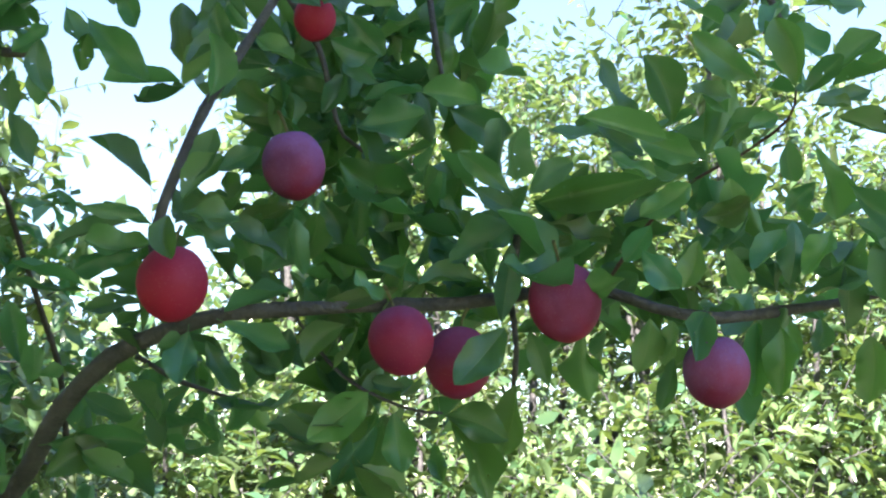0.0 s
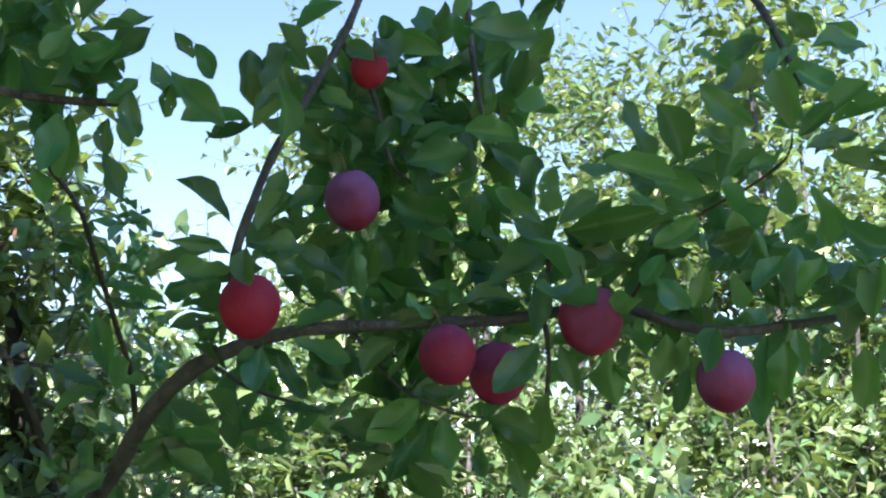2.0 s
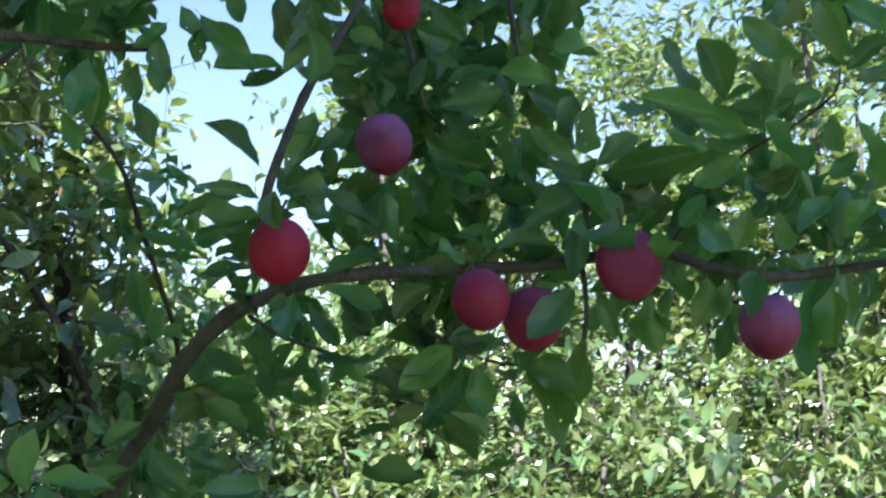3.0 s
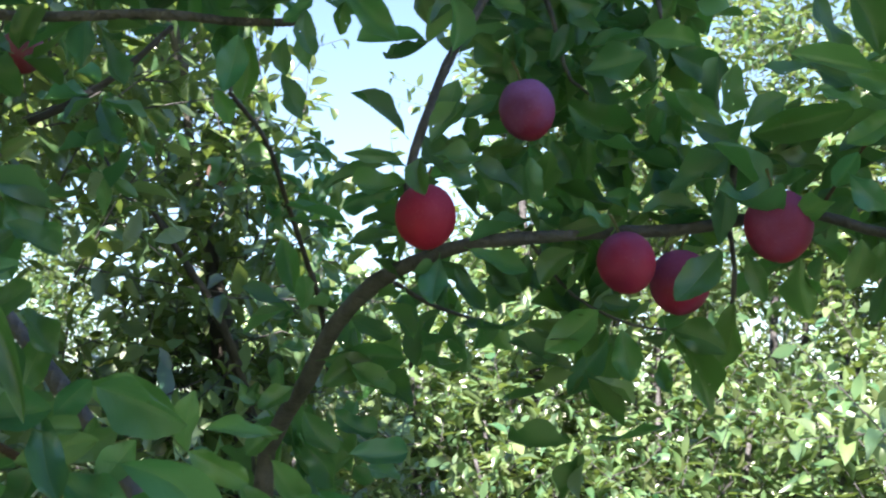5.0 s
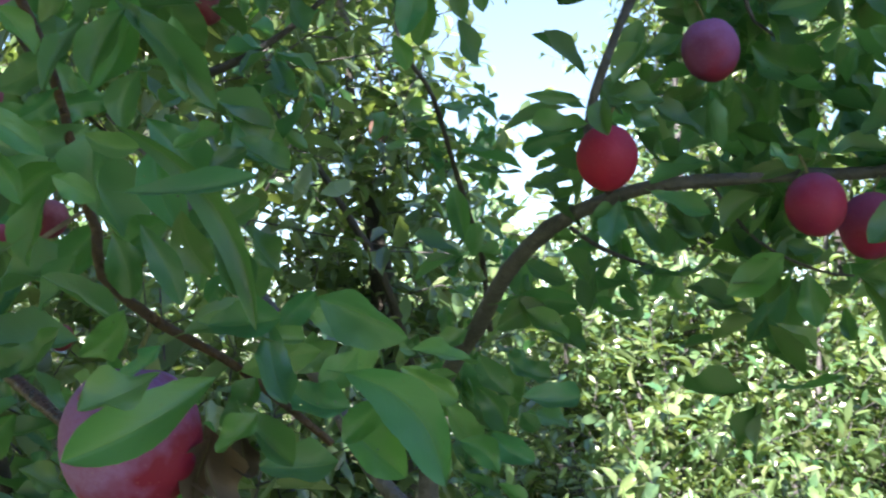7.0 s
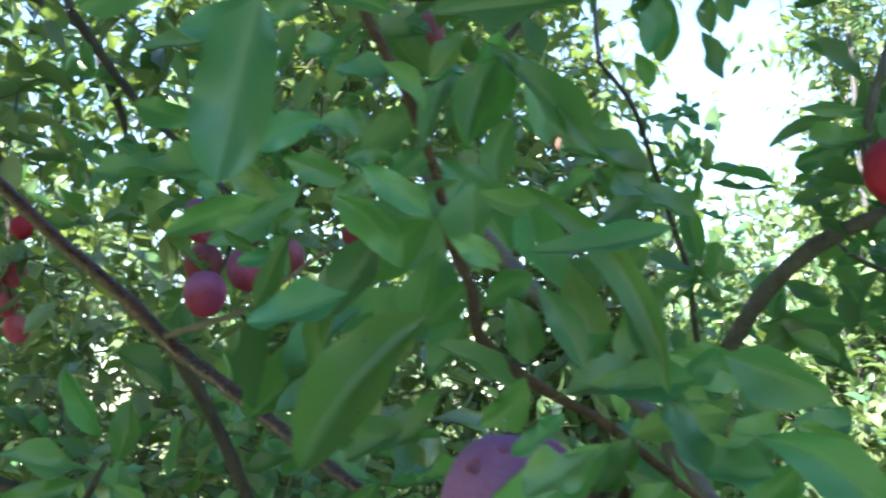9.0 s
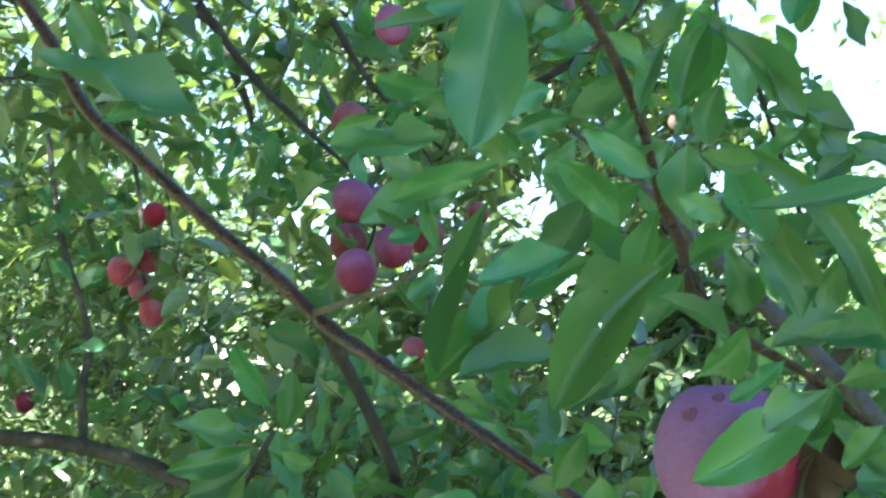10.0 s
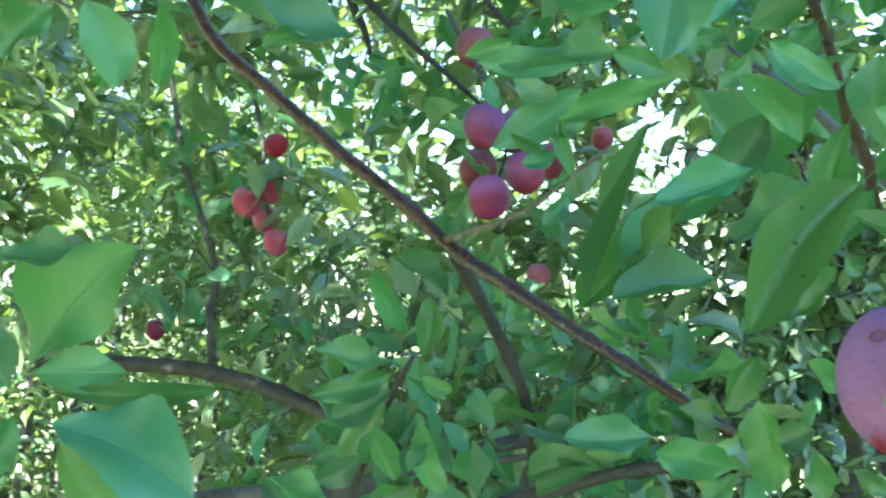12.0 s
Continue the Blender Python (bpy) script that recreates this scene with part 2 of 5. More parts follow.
def leaf_mesh(name, rng, fold, droop, wave, twist, sickle, holes=0, full=0.9, blunt=0.7):
    """One leaf of unit length along y and unit width: a stalk, a creased midrib, a bowed blade with wavy, finely toothed edges."""
    rows, cols = 22, 8
    bm = bmesh.new()
    uv = bm.loops.layers.uv.new("leaf")
    grid, phase = [], rng.uniform(0, 6)
    late = rng.uniform(0.9, 1.6)
    for r in range(rows + 1):
        v = r / rows
        half = leaf_outline(v, full, blunt) * (1.0 + 0.04 * math.sin(17 * v + phase) + (0.014 if r % 2 else -0.014))
        arch = (v ** late - v ** (late + 1)) * 1.9
        line = []
        for c in range(cols + 1):
            u = c / cols * 2 - 1
            x = u * half + sickle * (v - v * v) * 2.0
            z = abs(u) ** 1.4 * half * fold - droop * arch
            z += wave * half * abs(u) ** 2.5 * math.sin(9 * v + phase + (2.1 if u > 0 else 0))
            z += 0.012 * math.sin(21 * v + 3.0 * u + phase) * abs(u) * min(1.0, half * 3)
            turn = twist * (v - 0.4)
            line.append(bm.verts.new((x * math.cos(turn) - z * math.sin(turn), v, x * math.sin(turn) * 0.5 + z * math.cos(turn))))
        grid.append(line)
    gone = {(rng.randrange(5, 17), rng.randrange(1, 7)) for _ in range(holes)}
    for r in range(rows):
        for c in range(cols):
            if (r, c) in gone:
                ring = [grid[r][c], grid[r][c + 1], grid[r + 1][c + 1], grid[r + 1][c]]
                middle = sum((v.co for v in ring), Vector()) / 4
                inner = [bm.verts.new(middle.lerp((v.co + w.co) / 2, 0.62)) for v, w in zip(ring, ring[1:] + ring[:1])]
                for k in range(4):
                    bm.faces.new((ring[k], inner[k], inner[k - 1]))
                    bm.faces.new((ring[k], ring[(k + 1) % 4], inner[k]))
                continue
            face = bm.faces.new((grid[r][c], grid[r][c + 1], grid[r + 1][c + 1], grid[r + 1][c]))
            for loop, (dr, dc) in zip(face.loops, ((0, 0), (0, 1), (1, 1), (1, 0))):
                loop[uv].uv = ((c + dc) / cols, (r + dr) / rows)
    mesh = bpy.data.meshes.new(name)
    bm.to_mesh(mesh)
    bm.free()
    for face in mesh.polygons:
        face.use_smooth = True
    return mesh


leaf_rng = random.Random(11)
LEAF_MESHES = []
for k in range(16):
    m = leaf_mesh("leaf", leaf_rng, leaf_rng.uniform(0.15, 0.6), leaf_rng.uniform(-0.05, 0.40), leaf_rng.uniform(0.10, 0.36),
                  leaf_rng.uniform(-0.9, 0.9), leaf_rng.uniform(-0.6, 0.6), (0, 0, 1, 0, 0, 3)[k % 6],
                  leaf_rng.uniform(0.78, 1.0), leaf_rng.uniform(0.66, 0.88))
    m.materials.append(LEAF)
    LEAF_MESHES.append(m)
SICKLE = leaf_mesh("leaf", leaf_rng, 0.35, 0.05, 0.1, 0.1, -2.9)
SICKLE.materials.append(LEAF)
BOWED = leaf_mesh("leaf", leaf_rng, 0.3, 0.1, 0.08, 0.2, -1.1)
BOWED.materials.append(LEAF)
DRY = leaf_mesh("leaf", leaf_rng, 0.9, 0.5, 0.5, 1.4, 0.3)
DRY.materials.append(LEAF_DRY)


def leaf(parent, base, tip, face, width, kind=0, mesh=None):
    """A leaf from its stalk's foot to its tip, its upper side turned towards face."""
    base, tip = Vector(base), Vector(tip)
    y = tip - base
    length = y.length
    y.normalize()
    z = Vector(face)
    z = (z - y * z.dot(y)).normalized()
    width = min(width, 0.5 * length)
    deep = min(length * 0.85, width * 2.2)
    x = y.cross(z)
    ob = new("leaf", mesh or LEAF_MESHES[kind % len(LEAF_MESHES)])
    ob.parent = parent
    ob.matrix_basis = Matrix((
        (x.x * width, y.x * length, z.x * deep, base.x), (x.y * width, y.y * length, z.y * deep, base.y),
        (x.z * width, y.z * length, z.z * deep, base.z), (0, 0, 0, 1)))
    return ob


def spurs(parent, count, leaves, size, seed, start=0.0, end=1.0, push=(0, 0.05, 0), spread=0.05):
    """Leaf rosettes on short spurs along a limb: each a bud point beside the limb with leaves fanning out of it."""
    rng, line = random.Random(seed), LINES[parent.name]
    for _ in range(count):
        row = line[int((len(line) - 1) * rng.uniform(start, end))]
        node = Vector(row[:3]) + Vector(push) * rng.uniform(0.6, 1.2) + Vector((rng.gauss(0, 1), rng.gauss(0, 0.6), rng.gauss(0, 1))) * spread
        lean = Vector((rng.gauss(0, 0.6), rng.gauss(0.45, 0.45), 0.5 + rng.gauss(0, 0.5))).normalized()
        for k in range(leaves):
            turn = k * 2.4 + rng.uniform(-0.4, 0.4)
            side = lean.cross(Vector((0.3, 0.9, 0.1))).normalized()
            out = side * math.cos(turn) + lean.cross(side) * math.sin(turn)
            way = (lean * rng.uniform(0.0, 0.9) + out + Vector((0, 0, -0.3 * rng.random()))).normalized()
            long = size * rng.uniform(0.65, 1.15)
            up = Vector((rng.gauss(0, 0.5), -0.5 + rng.gauss(0, 0.5), 1.0))
            leaf(parent, node + way * 0.004, node + way * long, up, long * rng.uniform(0.31, 0.42), rng.randrange(16))


# Crowns: many small leaves on thin twigs, one mesh for the leaves and one for the twigs.
FAR_LEAF = np.array([(0, 0, 0), (-0.38, 0.36, 0.11), (0, 0.34, 0.0), (0.38, 0.36, 0.11),
                     (-0.35, 0.70, 0.05), (0, 0.70, -0.06), (0.35, 0.70, 0.05), (0, 1.0, -0.16)])
FAR_FACES = ((0, 2, 1), (0, 3, 2), (1, 2, 5, 4), (2, 3, 6, 5), (4, 5, 7), (5, 6, 7))


def mesh_of(name, verts, faces_flat, totals, material, parent, label=""):
    mesh = bpy.data.meshes.new(name)
    mesh.vertices.add(len(verts))
    mesh.vertices.foreach_set("co", np.ascontiguousarray(verts, np.float32).ravel())
    mesh.loops.add(len(faces_flat))
    mesh.loops.foreach_set("vertex_index", np.ascontiguousarray(faces_flat, np.int32))
    mesh.polygons.add(len(totals))
    starts = np.concatenate([[0], np.cumsum(totals)[:-1]])
    mesh.polygons.foreach_set("loop_start", starts.astype(np.int32))
    mesh.polygons.foreach_set("loop_total", np.ascontiguousarray(totals, np.int32))
    mesh.polygons.foreach_set("use_smooth", np.ones(len(totals), bool))
    mesh.update(calc_edges=True)
    mesh.validate()
    mesh.materials.append(material)
    ob = new(name, mesh)
    ob.parent = parent
    return tagged(ob, label, kind="stuff")


def unit(a):
    return a / np.maximum(np.linalg.norm(a, axis=-1, keepdims=True), 1e-9)


def twig_cloud(parent, clumps, seed, leaf_size=0.07, per_twig=15, twig_length=0.34, upward=0.5, material=None):
    """Foliage: rows of x, y, z, radius, height, number of twigs; twigs start inside each clump and carry leaves in a spiral."""
    rng = np.random.default_rng(seed)
    starts, ways = [], []
    for x, y, z, radius, height, count in clumps:
        p = unit(rng.normal(size=(count, 3))) * rng.uniform(0.25, 1.0, (count, 1)) ** 0.6
        # An uneven outline: the clump swells and shrinks with direction.
        lump = 1.0 + 0.22 * np.sin(p[:, :1] * 5 + x * 3) * np.cos(p[:, 2:] * 4 + y) + 0.12 * rng.normal(size=(count, 1))
        starts.append(np.array([x, y, z]) + p * lump * [radius, radius, height])
        ways.append(unit(p * [1, 1, 0.6] * 0.8 + rng.normal(size=(count, 3)) * 0.55 + [0, 0, upward]))
    start, way = np.vstack(starts), np.vstack(ways)
    count = len(start)
    long = twig_length * rng.uniform(0.55, 1.35, (count, 1))
    side = unit(np.cross(way, rng.normal(size=(count, 3))))
    over = np.cross(way, side)
    sag = rng.uniform(-0.2, 0.2, (count, 1)) * long
    # twigs: three-sided tapered rods in two pieces
    verts, faces = [], []
    for s, w in ((0.0, 0.0023), (0.5, 0.0018), (1.0, 0.0008)):
        middle = start + way * long * s + over * sag * (4 * s * (1 - s))
        for n in range(3):
            turn = math.tau * n / 3
            verts.append(middle + (side * math.cos(turn) + over * math.sin(turn)) * w)
    twig_verts = np.stack(verts, 1).reshape(-1, 3)
    quads = np.array([(a * 3 + n, a * 3 + (n + 1) % 3, a * 3 + 3 + (n + 1) % 3, a * 3 + 3 + n) for a in (0, 1) for n in range(3)])
    quads = (quads[None] + (np.arange(count) * 9)[:, None, None]).reshape(-1)
    mesh_of("brushwood", twig_verts, quads, np.full(len(quads) // 4, 4), BARK, parent)
    # leaves
    s = (np.arange(per_twig) + 0.6) / per_twig
    s = np.clip(s[None] + rng.normal(size=(count, per_twig)) * 0.03, 0.05, 1.0)[..., None]
    foot = start[:, None] + way[:, None] * long[:, None] * s + (over * sag)[:, None] * (4 * s * (1 - s))
    turn = (np.arange(per_twig) * 2.4)[None] + rng.uniform(0, 6.3, (count, 1)) + rng.normal(size=(count, per_twig)) * 0.3
    out = side[:, None] * np.cos(turn)[..., None] + over[:, None] * np.sin(turn)[..., None]
    y = unit(way[:, None] * rng.uniform(0.15, 0.9, turn.shape + (1,)) + out + np.array([0, 0, -0.25]))
    z = unit(np.array([0, 0, 1.0]) + rng.normal(size=y.shape) * 0.65 + way[:, None] * 0.3 + np.array(toward_sun) * 0.4)
    z = unit(z - y * (z * y).sum(-1, keepdims=True))
    x = np.cross(y, z)
    size = leaf_size * rng.uniform(0.55, 1.25, turn.shape + (1,)) * (1.1 - 0.5 * s)
    wide = size * rng.uniform(0.42, 0.58, turn.shape + (1,))
    bend = rng.uniform(-0.5, 2.2, turn.shape + (1,))
    pts = [foot + x * wide * a + y * size * b + z * size * c * bend for a, b, c in FAR_LEAF]
    leaf_verts = np.stack(pts, 2).reshape(-1, 3)
    total = count * per_twig
    flat = np.concatenate([np.array(f) for f in FAR_FACES])
    flat = (flat[None] + (np.arange(total) * len(FAR_LEAF))[:, None]).reshape(-1)
    return mesh_of("foliage", leaf_verts, flat, np.tile([len(f) for f in FAR_FACES], total), material or LEAF_FAR, parent)


def tree(label, x, y):
    root = new("plum_tree")
    root.empty_display_size = 0.2
    return tagged(root, label, "tree", "plum trees of the orchard")


def orchard_tree(x, y, height, spread, seed, label, twigs=600, leaf_size=0.088, per_twig=14, low=0.62, shoots=5):
    """A whole orchard tree on its own ground point: a short trunk, forked limbs, and a crown of leafy twigs with upright shoots."""
    root, rng = tree(label, x, y), random.Random(seed)
    fork = low * 0.75
    limb("trunk", root, BARK, "rough grey-brown trunk", (0, 0, -0.05, 0.19), (0.02, 0.0, 0.2, 0.14), (0.03, 0.02, fork * 0.6, 0.125), (0.02, 0.03, fork, 0.13), sides=12)
    clumps = []
    count = 7
    for k in range(count):
        turn = math.tau * k / count + rng.uniform(-0.3, 0.3)
        reach = spread * rng.uniform(0.45, 0.95)
        top = height * rng.uniform(0.62, 0.95)
        cx, cy = math.cos(turn) * reach, math.sin(turn) * reach
        limb("limb", root, BARK, "", (0.02, 0.03, fork - 0.06, 0.075), (cx * 0.35, cy * 0.35, fork + 0.3 * (top - fork), 0.055),
             (cx * 0.75, cy * 0.75, fork + 0.62 * (top - fork), 0.035), (cx, cy, top, 0.012), sides=7)
        for share, radius in ((0.36, 0.46), (0.68, 0.46), (0.97, 0.36)):
            along = fork + share * (top - fork)
            clumps.append((cx * min(1, share * 1.15), cy * min(1, share * 1.15), along, spread * radius, spread * radius * 0.9, twigs // (count * 3)))
        clumps.append((cx * 0.9, cy * 0.9, top * 0.98, spread * 0.22, spread * 0.3, twigs // 60))
    clumps.append((0, 0, height * 0.72, spread * 0.6, height * 0.22, twigs // 9))
    twig_cloud(root, clumps, seed, leaf_size, per_twig, upward=0.75)
    if shoots:
        tops = [(x, y, z - 0.05, spread * 0.16, 0.12, shoots) for x, y, z, *_ in clumps[3::4]]
        twig_cloud(root, tops, seed + 500, leaf_size * 0.85, 24, 0.55, upward=3.0)
    root.matrix_basis = pose(x, y, 0, 0, 0, rng.uniform(0, 360))
    return root


def plum(kind, label, x, y, z, size, tilt=(0, 0, 0), top=None, group="plums on the trees"):
    """A plum: slightly oval, with a seam, a dimple at the stalk and a blunt tip; its stalk is a part."""
    bm = bmesh.new()
    rings, around = 26, 36
    rows = []
    for r in range(1, rings):
        a = math.pi * r / rings
        line = []
        for n in range(around):
            t = math.tau * n / around
            rad = math.sin(a) * (1.0 - 0.022 * math.exp(-((math.remainder(t - 1.2, math.tau)) / 0.16) ** 2) * math.sin(a))
            rise = math.cos(a) * 1.09 - 0.13 * math.exp(-(a / 0.30) ** 2) + 0.02 * math.exp(-((math.pi - a) / 0.25) ** 2) * -1
            rad *= 1.0 + 0.02 * math.cos(a)
            line.append(bm.verts.new((rad * math.cos(t) * size / 2, rad * math.sin(t) * size / 2 * 0.97, rise * size / 2)))
        rows.append(line)
    head, foot = bm.verts.new((0, 0, (1.09 - 0.14) * size / 2)), bm.verts.new((0, 0, -1.115 * size / 2))
    for a, b in zip(rows, rows[1:]):
        for n in range(around):
            bm.faces.new((a[n], b[n], b[(n + 1) % around], a[(n + 1) % around]))
    for n in range(around):
        bm.faces.new((head, rows[0][n], rows[0][(n + 1) % around]))
        bm.faces.new((foot, rows[-1][(n + 1) % around], rows[-1][n]))
    ob = part("plum", bm, PLUM_SKIN[kind])
    tagged(ob, label, "plum", group)
    ob.matrix_basis = pose(x, y, z, *tilt)
    bm = bmesh.new()
    lead = ob.matrix_basis.inverted() @ Vector(top) if top else Vector((0.004, 0.003, size * 0.5 + 0.016))
    tube(bm, ((0, 0, size * 0.44, 0.0022), (lead.x * 0.3, lead.y * 0.3, size * 0.44 + (lead.z - size * 0.44) * 0.55, 0.0020), (lead.x, lead.y, lead.z, 0.0026)), 7, 0.004, 0.03, False)
    part("stem", bm, STALK, ob, "thin green fruit stalk")
    return ob


def scar(fruit, way, reach, wide):
    """A small corky ring on a plum's skin, at reach from its middle along way."""
    bm, way = bmesh.new(), Vector(way).normalized()
    side = way.cross(Vector((0.2, 0.3, 0.9))).normalized()
    up = way.cross(side)
    rings = []
    for k in range(18):
        a = math.tau * k / 18
        out = side * math.cos(a) + up * math.sin(a)
        middle = way * (reach + 0.0001) + out * wide * (1 + 0.12 * math.sin(3 * a + 1))
        rings.append([bm.verts.new(middle + (out * math.cos(b) + way * math.sin(b)) * wide * 0.22) for b in np.arange(6) * math.tau / 6])
    for a, b in zip(rings, rings[1:] + rings[:1]):
        for k in range(6):
            bm.faces.new((a[k], b[k], b[(k + 1) % 6], a[(k + 1) % 6]))
    return part("scar", bm, SCAR, fruit, "small corky ring scar")


# ---- ground ----
bm = bmesh.new()
bmesh.ops.create_grid(bm, x_segments=120, y_segments=120, size=1.0)
for v in bm.verts:
    far = max(abs(v.co.x), abs(v.co.y))
    v.co *= 14.0 + 400.0 * far ** 4
    v.co.z = 0.03 * noise.noise(v.co * 0.8) - 0.03
tagged(part("ground", bm, ground_material()), "rough grassy orchard soil", "ground", kind="structure")

# ---- the near trees ----
arch_tree = tree("plum tree in shade with an arching limb of ripe fruit", 0, 0)
arching = limb("limb", arch_tree, BARK, "arching grey-brown limb", (-0.50, 1.35, -0.05, 0.16), (-0.49, 1.33, 0.35, 0.11), (-0.46, 1.28, 0.85, 0.07), (-0.44, 1.16, 1.2, 0.034), (-0.430, 1.130, 1.523, 0.0209), (-0.381, 1.036, 1.592, 0.0178), (-0.323, 0.957, 1.639, 0.0167), (-0.272, 0.879, 1.683, 0.0148), (-0.221, 0.824, 1.712, 0.0133), (-0.170, 0.782, 1.725, 0.0120), (-0.122, 0.756, 1.732, 0.0097), (-0.066, 0.752, 1.734, 0.0090), (-0.024, 0.758, 1.737, 0.0090), (0.030, 0.770, 1.739, 0.0091), (0.074, 0.775, 1.746, 0.0085), (0.125, 0.776, 1.748, 0.0078), (0.160, 0.779, 1.736, 0.0078), (0.202, 0.777, 1.728, 0.0078), (0.244, 0.777, 1.732, 0.0072), (0.285, 0.782, 1.738, 0.0065), (0.332, 0.782, 1.748, 0.0059), (0.388, 0.801, 1.761, 0.0054), sides=14)
upright = limb("branch", arch_tree, BARK, "thin upright branch", (-0.158, 0.776, 1.729, 0.0104), (-0.170, 0.744, 1.759, 0.0084), (-0.166, 0.724, 1.785, 0.0074), (-0.157, 0.724, 1.815, 0.0071), (-0.141, 0.734, 1.865, 0.0068), (-0.118, 0.746, 1.913, 0.0065), (-0.093, 0.766, 1.972, 0.0063), (-0.078, 0.786, 2.025, 0.0056))
spur = limb("twig", arch_tree, BARK, "", (0.063, 0.780, 1.745, 0.0061), (0.067, 0.769, 1.772, 0.0052), (0.069, 0.763, 1.803, 0.0043))
crown = limb("twig", arch_tree, BARK_TWIG, "", (0.125, 0.776, 1.748, 0.0027), (0.154, 0.748, 1.787, 0.0025), (0.179, 0.714, 1.808, 0.0022), (0.204, 0.703, 1.819, 0.0020), (0.231, 0.680, 1.836, 0.0018), (0.233, 0.667, 1.850, 0.0014))
fruit_twig = limb("twig", arch_tree, BARK, "", (-0.098, 0.785, 1.978, 0.0055), (-0.074, 0.813, 1.941, 0.0047), (-0.065, 0.821, 1.904, 0.0042), (-0.057, 0.836, 1.879, 0.0033), (-0.030, 0.850, 1.863, 0.0029))
top_mid = limb("twig", arch_tree, BARK, "", (-0.006, 0.874, 2.108, 0.0072), (0.006, 0.859, 2.029, 0.0060), (0.012, 0.851, 1.968, 0.0049), (0.021, 0.842, 1.914, 0.0034))
low_twig = limb("twig", arch_tree, BARK, "", (-0.208, 0.844, 1.715, 0.0042), (-0.187, 0.878, 1.701, 0.0038), (-0.158, 0.901, 1.691, 0.0034), (-0.129, 0.934, 1.684, 0.0025))
under_twig = limb("twig", arch_tree, BARK, "", (-0.086, 0.772, 1.736, 0.0026), (-0.052, 0.781, 1.693, 0.0023), (-0.010, 0.787, 1.671, 0.0023), (0.016, 0.789, 1.667, 0.0018))
drop_twig = limb("twig", arch_tree, BARK, "", (0.063, 0.775, 1.742, 0.0043), (0.066, 0.772, 1.707, 0.0038), (0.061, 0.780, 1.665, 0.0026))
top_twig = limb("twig", arch_tree, BARK, "", (0.210, 0.926, 2.133, 0.0086), (0.258, 0.873, 2.049, 0.0071), (0.280, 0.855, 1.988, 0.0054), (0.294, 0.862, 1.954, 0.0029))
limb("twig", arch_tree, BARK, "", (-0.08, 0.79, 2.02, 0.0056), (-0.04, 0.82, 2.25, 0.006), (0.1, 0.9, 2.32, 0.006), (0.21, 0.93, 2.13, 0.0086))
limb("twig", arch_tree, BARK, "", (-0.01, 0.87, 2.11, 0.0072), (-0.02, 0.83, 2.27, 0.006))
leaf(arching, (-0.146, 0.736, 1.722), (-0.150, 0.728, 1.683), (-0.07, -0.98, 0.20), 0.0219, 15)
leaf(arching, (-0.139, 0.746, 1.717), (-0.114, 0.743, 1.679), (0.14, -0.97, 0.18), 0.0149, 15)
leaf(arching, (-0.124, 0.715, 1.722), (-0.077, 0.710, 1.702), (0.11, -0.88, 0.46), 0.0173, 3)
leaf(arching, (-0.043, 0.753, 1.724), (-0.074, 0.749, 1.698), (0.01, -0.99, 0.15), 0.0212, 6)
leaf(arching, (-0.082, 0.747, 1.724), (-0.097, 0.755, 1.691), (-0.06, -0.98, -0.21), 0.0187, 13)
leaf(arching, (-0.027, 0.731, 1.680), (-0.069, 0.735, 1.648), (-0.09, -1.00, -0.00), 0.0308, 10)
leaf(arching, (-0.016, 0.756, 1.669), (-0.010, 0.756, 1.627), (0.19, -0.98, 0.03), 0.0284, 0)
leaf(arching, (0.017, 0.741, 1.663), (0.046, 0.768, 1.602), (0.39, -0.90, -0.21), 0.0231, 5)
leaf(arching, (0.013, 0.751, 1.664), (0.058, 0.745, 1.646), (-0.02, -0.96, 0.29), 0.0234, 13)
leaf(arching, (-0.006, 0.763, 1.682), (-0.030, 0.756, 1.687), (0.33, -0.88, 0.34), 0.0143, 12)
leaf(arching, (-0.006, 0.740, 1.746), (-0.063, 0.751, 1.736), (-0.15, -0.96, -0.24), 0.0126, 10)
leaf(arching, (0.004, 0.748, 1.747), (-0.025, 0.744, 1.761), (0.10, -0.99, -0.01), 0.0150, 6)
leaf(arching, (-0.038, 0.719, 1.756), (-0.021, 0.721, 1.734), (0.54, -0.77, 0.35), 0.0199, 15)
leaf(arching, (-0.117, 0.751, 1.721), (-0.091, 0.748, 1.686), (-0.19, -0.98, -0.05), 0.0168, 4)
leaf(arching, (-0.024, 0.747, 1.665), (-0.082, 0.743, 1.669), (0.08, -0.96, 0.27), 0.0196, 5)
leaf(arching, (0.058, 0.700, 1.716), (0.024, 0.680, 1.676), (0.12, -0.91, 0.39), 0.0240, 7)
leaf(arching, (0.072, 0.753, 1.721), (0.086, 0.762, 1.682), (-0.22, -0.94, -0.28), 0.0144, 7)
leaf(arching, (0.065, 0.764, 1.689), (0.053, 0.780, 1.638), (-0.65, -0.76, -0.08), 0.0278, 12)
leaf(arching, (0.149, 0.730, 1.725), (0.141, 0.740, 1.688), (-0.05, -0.97, -0.23), 0.0208, 13)
leaf(arching, (0.163, 0.728, 1.722), (0.157, 0.731, 1.691), (-0.66, -0.75, 0.07), 0.0225, 13)
leaf(arching, (0.184, 0.715, 1.725), (0.170, 0.700, 1.690), (0.10, -0.95, 0.25), 0.0203, 11)
leaf(arching, (0.239, 0.758, 1.723), (0.237, 0.761, 1.674), (-0.52, -0.85, -0.04), 0.0234, 9)
